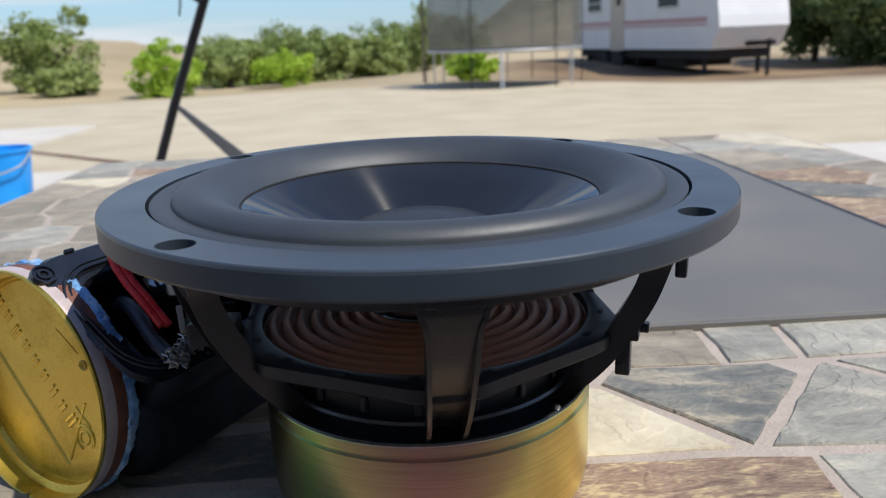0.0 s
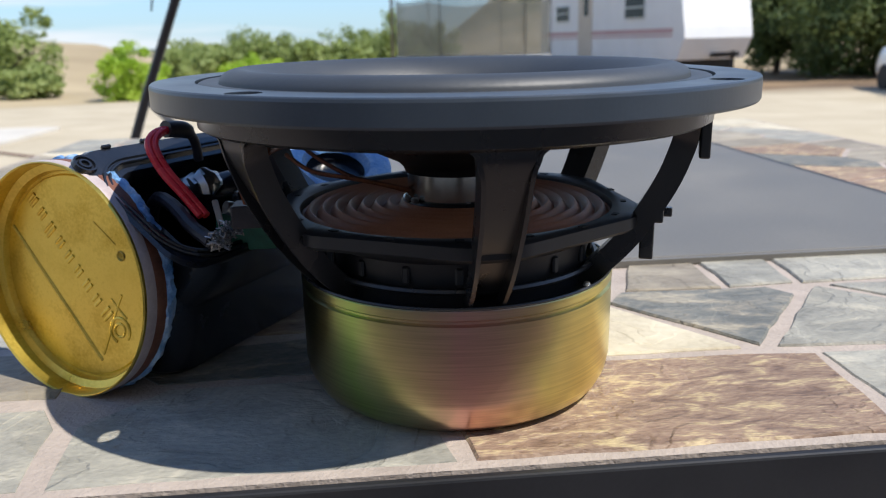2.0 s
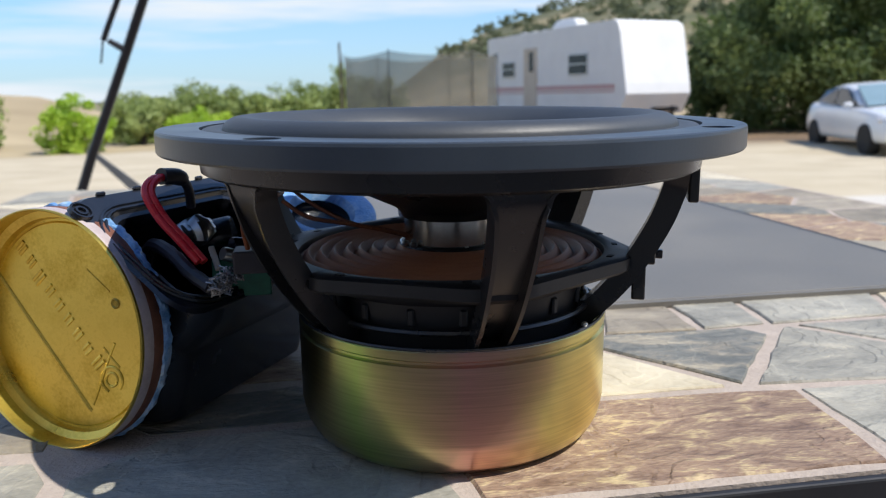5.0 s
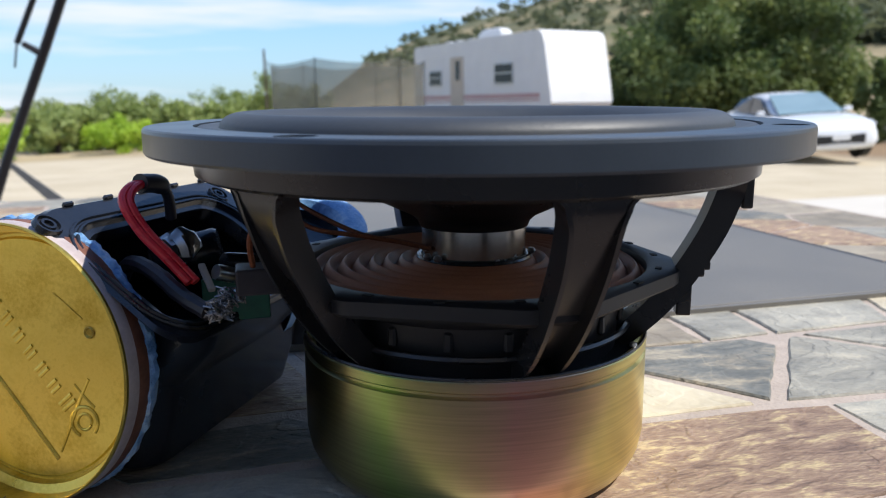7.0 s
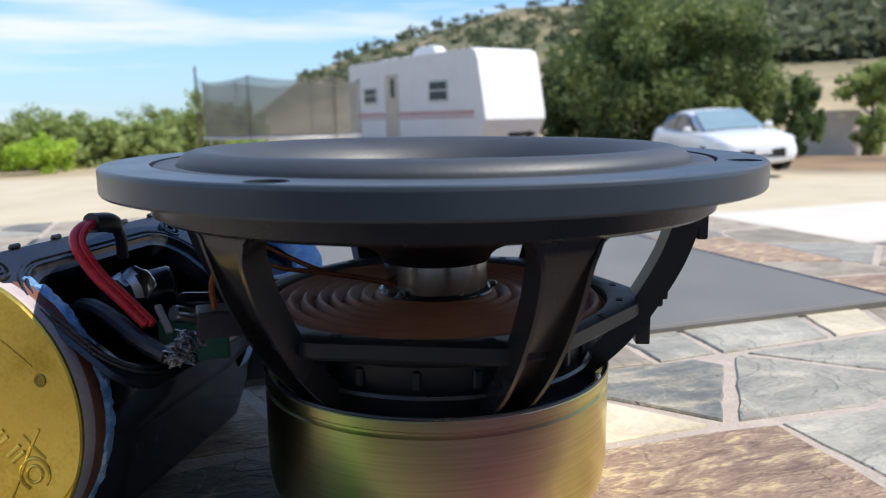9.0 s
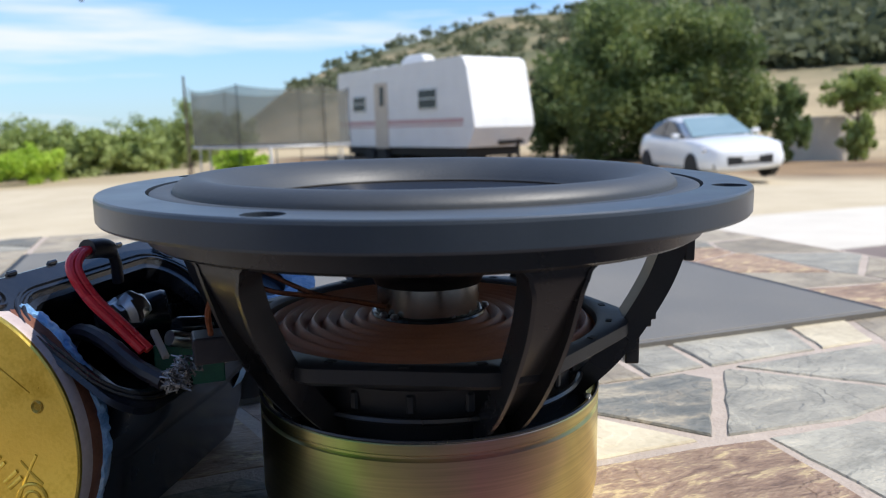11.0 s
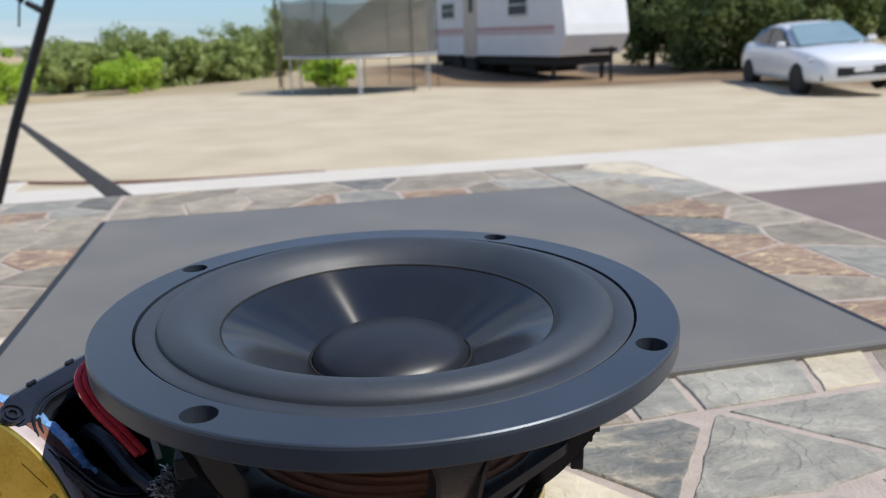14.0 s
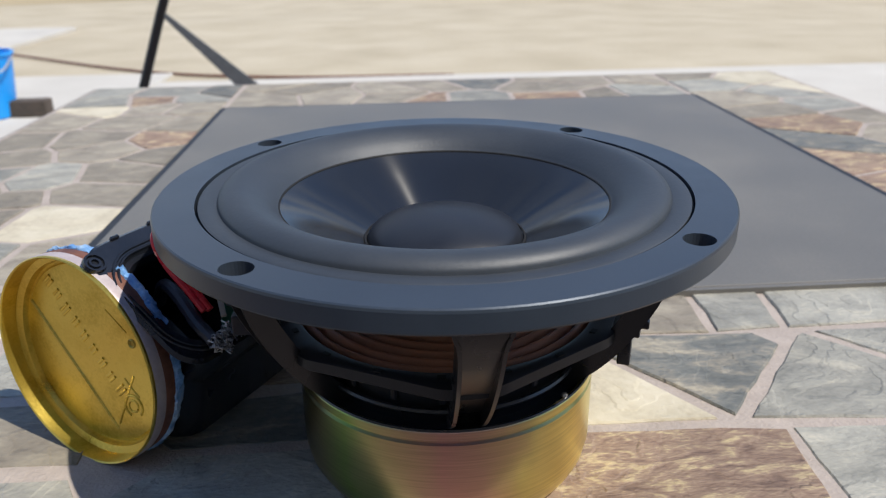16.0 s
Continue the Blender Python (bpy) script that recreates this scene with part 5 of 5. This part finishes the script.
for i, (x, y, r, h) in enumerate(((-13.0, 30, 2.3, 3.2), (-10.0, 46, 2.2, 2.4), (-8.2, 41, 1.9, 2.6), (-6.2, 42, 2.2, 3.3), (-4.2, 40, 1.9, 2.8), (-2.4, 41, 2.1, 2.6), (-0.5, 44, 2.0, 3.2), (-6.4, 35, 1.2, 1.2), (-8.3, 36, 1.2, 1.4), (1.2, 39, 1.8, 3.4), (3.0, 41, 1.9, 3.4), (-11.2, 27, 1.3, 1.0), (-0.6, 33, 0.9, 0.9), (-15.5, 27, 2.6, 3.8), (-3.6, 34, 1.3, 1.1), (-6.2, 29, 1.4, 1.7), (-4.4, 30, 1.4, 1.8), (-2.6, 29.5, 1.4, 1.6), (-0.9, 30.5, 1.2, 1.5))):
    foliage("roadside_tree", (x, y), (r, r, h * 0.52, h * 0.46), 5200, 0.10, M["leaf_mid"], 20 + i, "olive-green tree at the edge of the drive", group="trees along the drive")


def scrub():
    """Scattered oaks over the far slopes."""
    rng = random.Random(9)
    verts, faces = [], []
    for i in range(4800):
        k = rng.uniform(0.06, 0.6) if i % 11 == 0 else rng.uniform(0.55, 1.3)
        far = rng.uniform(84, 245)
        y = far / math.sqrt(1 + k * k)
        x = k * y
        z = level(x, y)
        if z < far * (0.05 if k < 0.6 else 0.064):
            continue
        s = rng.uniform(1.6, 3.8) if k > 0.6 else rng.uniform(0.8, 2.0)
        for _ in range(26):
            d = Vector((rng.gauss(0, 0.5), rng.gauss(0, 0.5), abs(rng.gauss(0, 0.45)))) * s
            p = Vector((x, y, z)) + d
            a = Vector((rng.gauss(0, 1), rng.gauss(0, 1), rng.gauss(0, 1))).normalized() * s * 0.34
            b = a.cross(Vector((rng.gauss(0, 1), rng.gauss(0, 1), rng.gauss(0, 1)))).normalized() * s * 0.3
            q = len(verts)
            verts += [tuple(p - a), tuple(p + b), tuple(p + a), tuple(p - b)]
            faces.append((q, q + 1, q + 2, q + 3))
    me = bpy.data.meshes.new("hillside_oaks")
    me.from_pydata(verts, [], faces)
    me.materials.append(M["leaf_far"])
    tagged(new("hillside_oaks", me), "dark oak woodland scattered over dry hill slopes", "woodland", kind="stuff")


scrub()
tagged(new("garden_wall", mesh_of("garden_wall", block((3.4, 0.2, 1.9), (21.4, 20.9, level(21.4, 20.9) + 0.6), 0.03), M["wallpale"])), "pale stucco garden wall behind shrubs", "wall")

# ---- stones of the table top ----
PIECES = [
    ("brown", [(0.000, -0.056), (0.118, -0.056), (0.121, -0.034), (0.124, -0.002), (0.100, 0.001), (-0.010, 0.004)]),
    ("cream", [(0.020, 0.007), (0.103, 0.006), (0.069, 0.055), (0.030, 0.075)]),
    ("dark", [(0.1090, 0.0075), (0.1495, 0.0580), (0.1430, 0.0690), (0.078, 0.0715), (0.070, 0.059)]),
    ("tan", [(0.082, 0.074), (0.124, 0.071), (0.126, 0.110), (0.094, 0.110)]),
    ("slate", [(0.128, 0.072), (0.158, 0.074), (0.162, 0.111), (0.129, 0.111)]),
    ("slate", [(0.161, 0.073), (0.222, 0.074), (0.238, 0.111), (0.165, 0.111)]),
    ("cream2", [(0.226, 0.074), (0.260, 0.075), (0.279, 0.111), (0.241, 0.111)]),
    ("slate", [(0.1135, 0.0060), (0.168, 0.001), (0.216, 0.011), (0.1640, 0.0680), (0.1610, 0.0660)]),
    ("slate", [(0.169, 0.069), (0.218, 0.014), (0.232, 0.033), (0.263, 0.070)]),
    ("slate", [(0.126, -0.001), (0.170, -0.0015), (0.191, -0.020), (0.190, -0.056), (0.124, -0.056)]),
    ("slate", [(0.174, -0.0015), (0.221, 0.0088), (0.262, -0.006), (0.262, -0.056), (0.194, -0.056), (0.194, -0.018)]),
    ("slate", [(0.224, 0.012), (0.266, -0.002), (0.320, 0.020), (0.285, 0.066), (0.268, 0.066), (0.240, 0.030)]),
    ("tan", [(0.264, 0.072), (0.288, 0.070), (0.322, 0.111), (0.283, 0.111)]),
    ("brown2", [(-0.109, -0.056), (-0.004, -0.056), (-0.015, 0.003), (-0.092, 0.001), (-0.113, -0.022)]),
    ("slate", [(-0.114, -0.056), (-0.118, -0.022), (-0.125, -0.008), (-0.190, -0.006), (-0.190, -0.056)]),
    # given the dark slate to deepen the shadow between box and can
    ("dark", [(-0.096, 0.004), (-0.015, 0.007), (-0.050, 0.040), (-0.120, 0.030)]),
]
MATS = {"brown": "slate_brown", "brown2": "slate", "cream": "slate_cream", "cream2": "slate_cream", "dark": "slate_dark", "tan": "slate_tan", "slate": "slate"}


def stone(poly, mat, seed, gap=0.0):
    p = shrink(poly, gap)
    if len(p) < 3:
        return
    p = rough_loop(p, 0.009, 0.0011, seed)
    z = TOP + 0.0005 * math.sin(seed * 12.9)
    part("stone", prism(p, TOP - 0.006, z, 0.0008), M[mat], table)


for i, (k, poly) in enumerate(PIECES):
    stone(poly, MATS[k], i + 1, 0.0005)
kinds = ["slate"] * 4 + ["slate_tan"] * 7 + ["slate_dark"] + ["slate_brown"] * 2 + ["slate_cream"] * 2


def field(rect, step, seed):
    """Random-rubble stones over a rectangle of the top."""
    r = random.Random(seed)
    x0, y0, x1, y1 = rect
    seeds = []
    nx, ny = max(1, round((x1 - x0) / step)), max(1, round((y1 - y0) / step))
    for i in range(nx):
        for j in range(ny):
            seeds.append((x0 + (i + 0.5 + r.uniform(-0.42, 0.42)) * (x1 - x0) / nx, y0 + (j + 0.5 + r.uniform(-0.42, 0.42)) * (y1 - y0) / ny))
    for i, poly in enumerate(cells(rect, seeds)):
        stone(poly, kinds[r.randrange(len(kinds))], seed * 50 + i, 0.0022)


field((0.324, TY0, TX1, 0.112), 0.062, 2)
field((0.262, TY0, 0.322, -0.008), 0.055, 8)
field((CX1 + 0.006, 0.114, TX1, TY1), 0.066, 3)
field((TX0, 0.114, CX0 - 0.006, TY1), 0.058, 4)
field((CX0 - 0.004, CY1 + 0.005, CX1 + 0.004, TY1), 0.062, 5)
field((TX0, TY0, -0.192, 0.112), 0.062, 6)
field((-0.190, 0.043, 0.024, 0.110), 0.055, 7)
field((-0.190, -0.003, -0.123, 0.041), 0.05, 9)
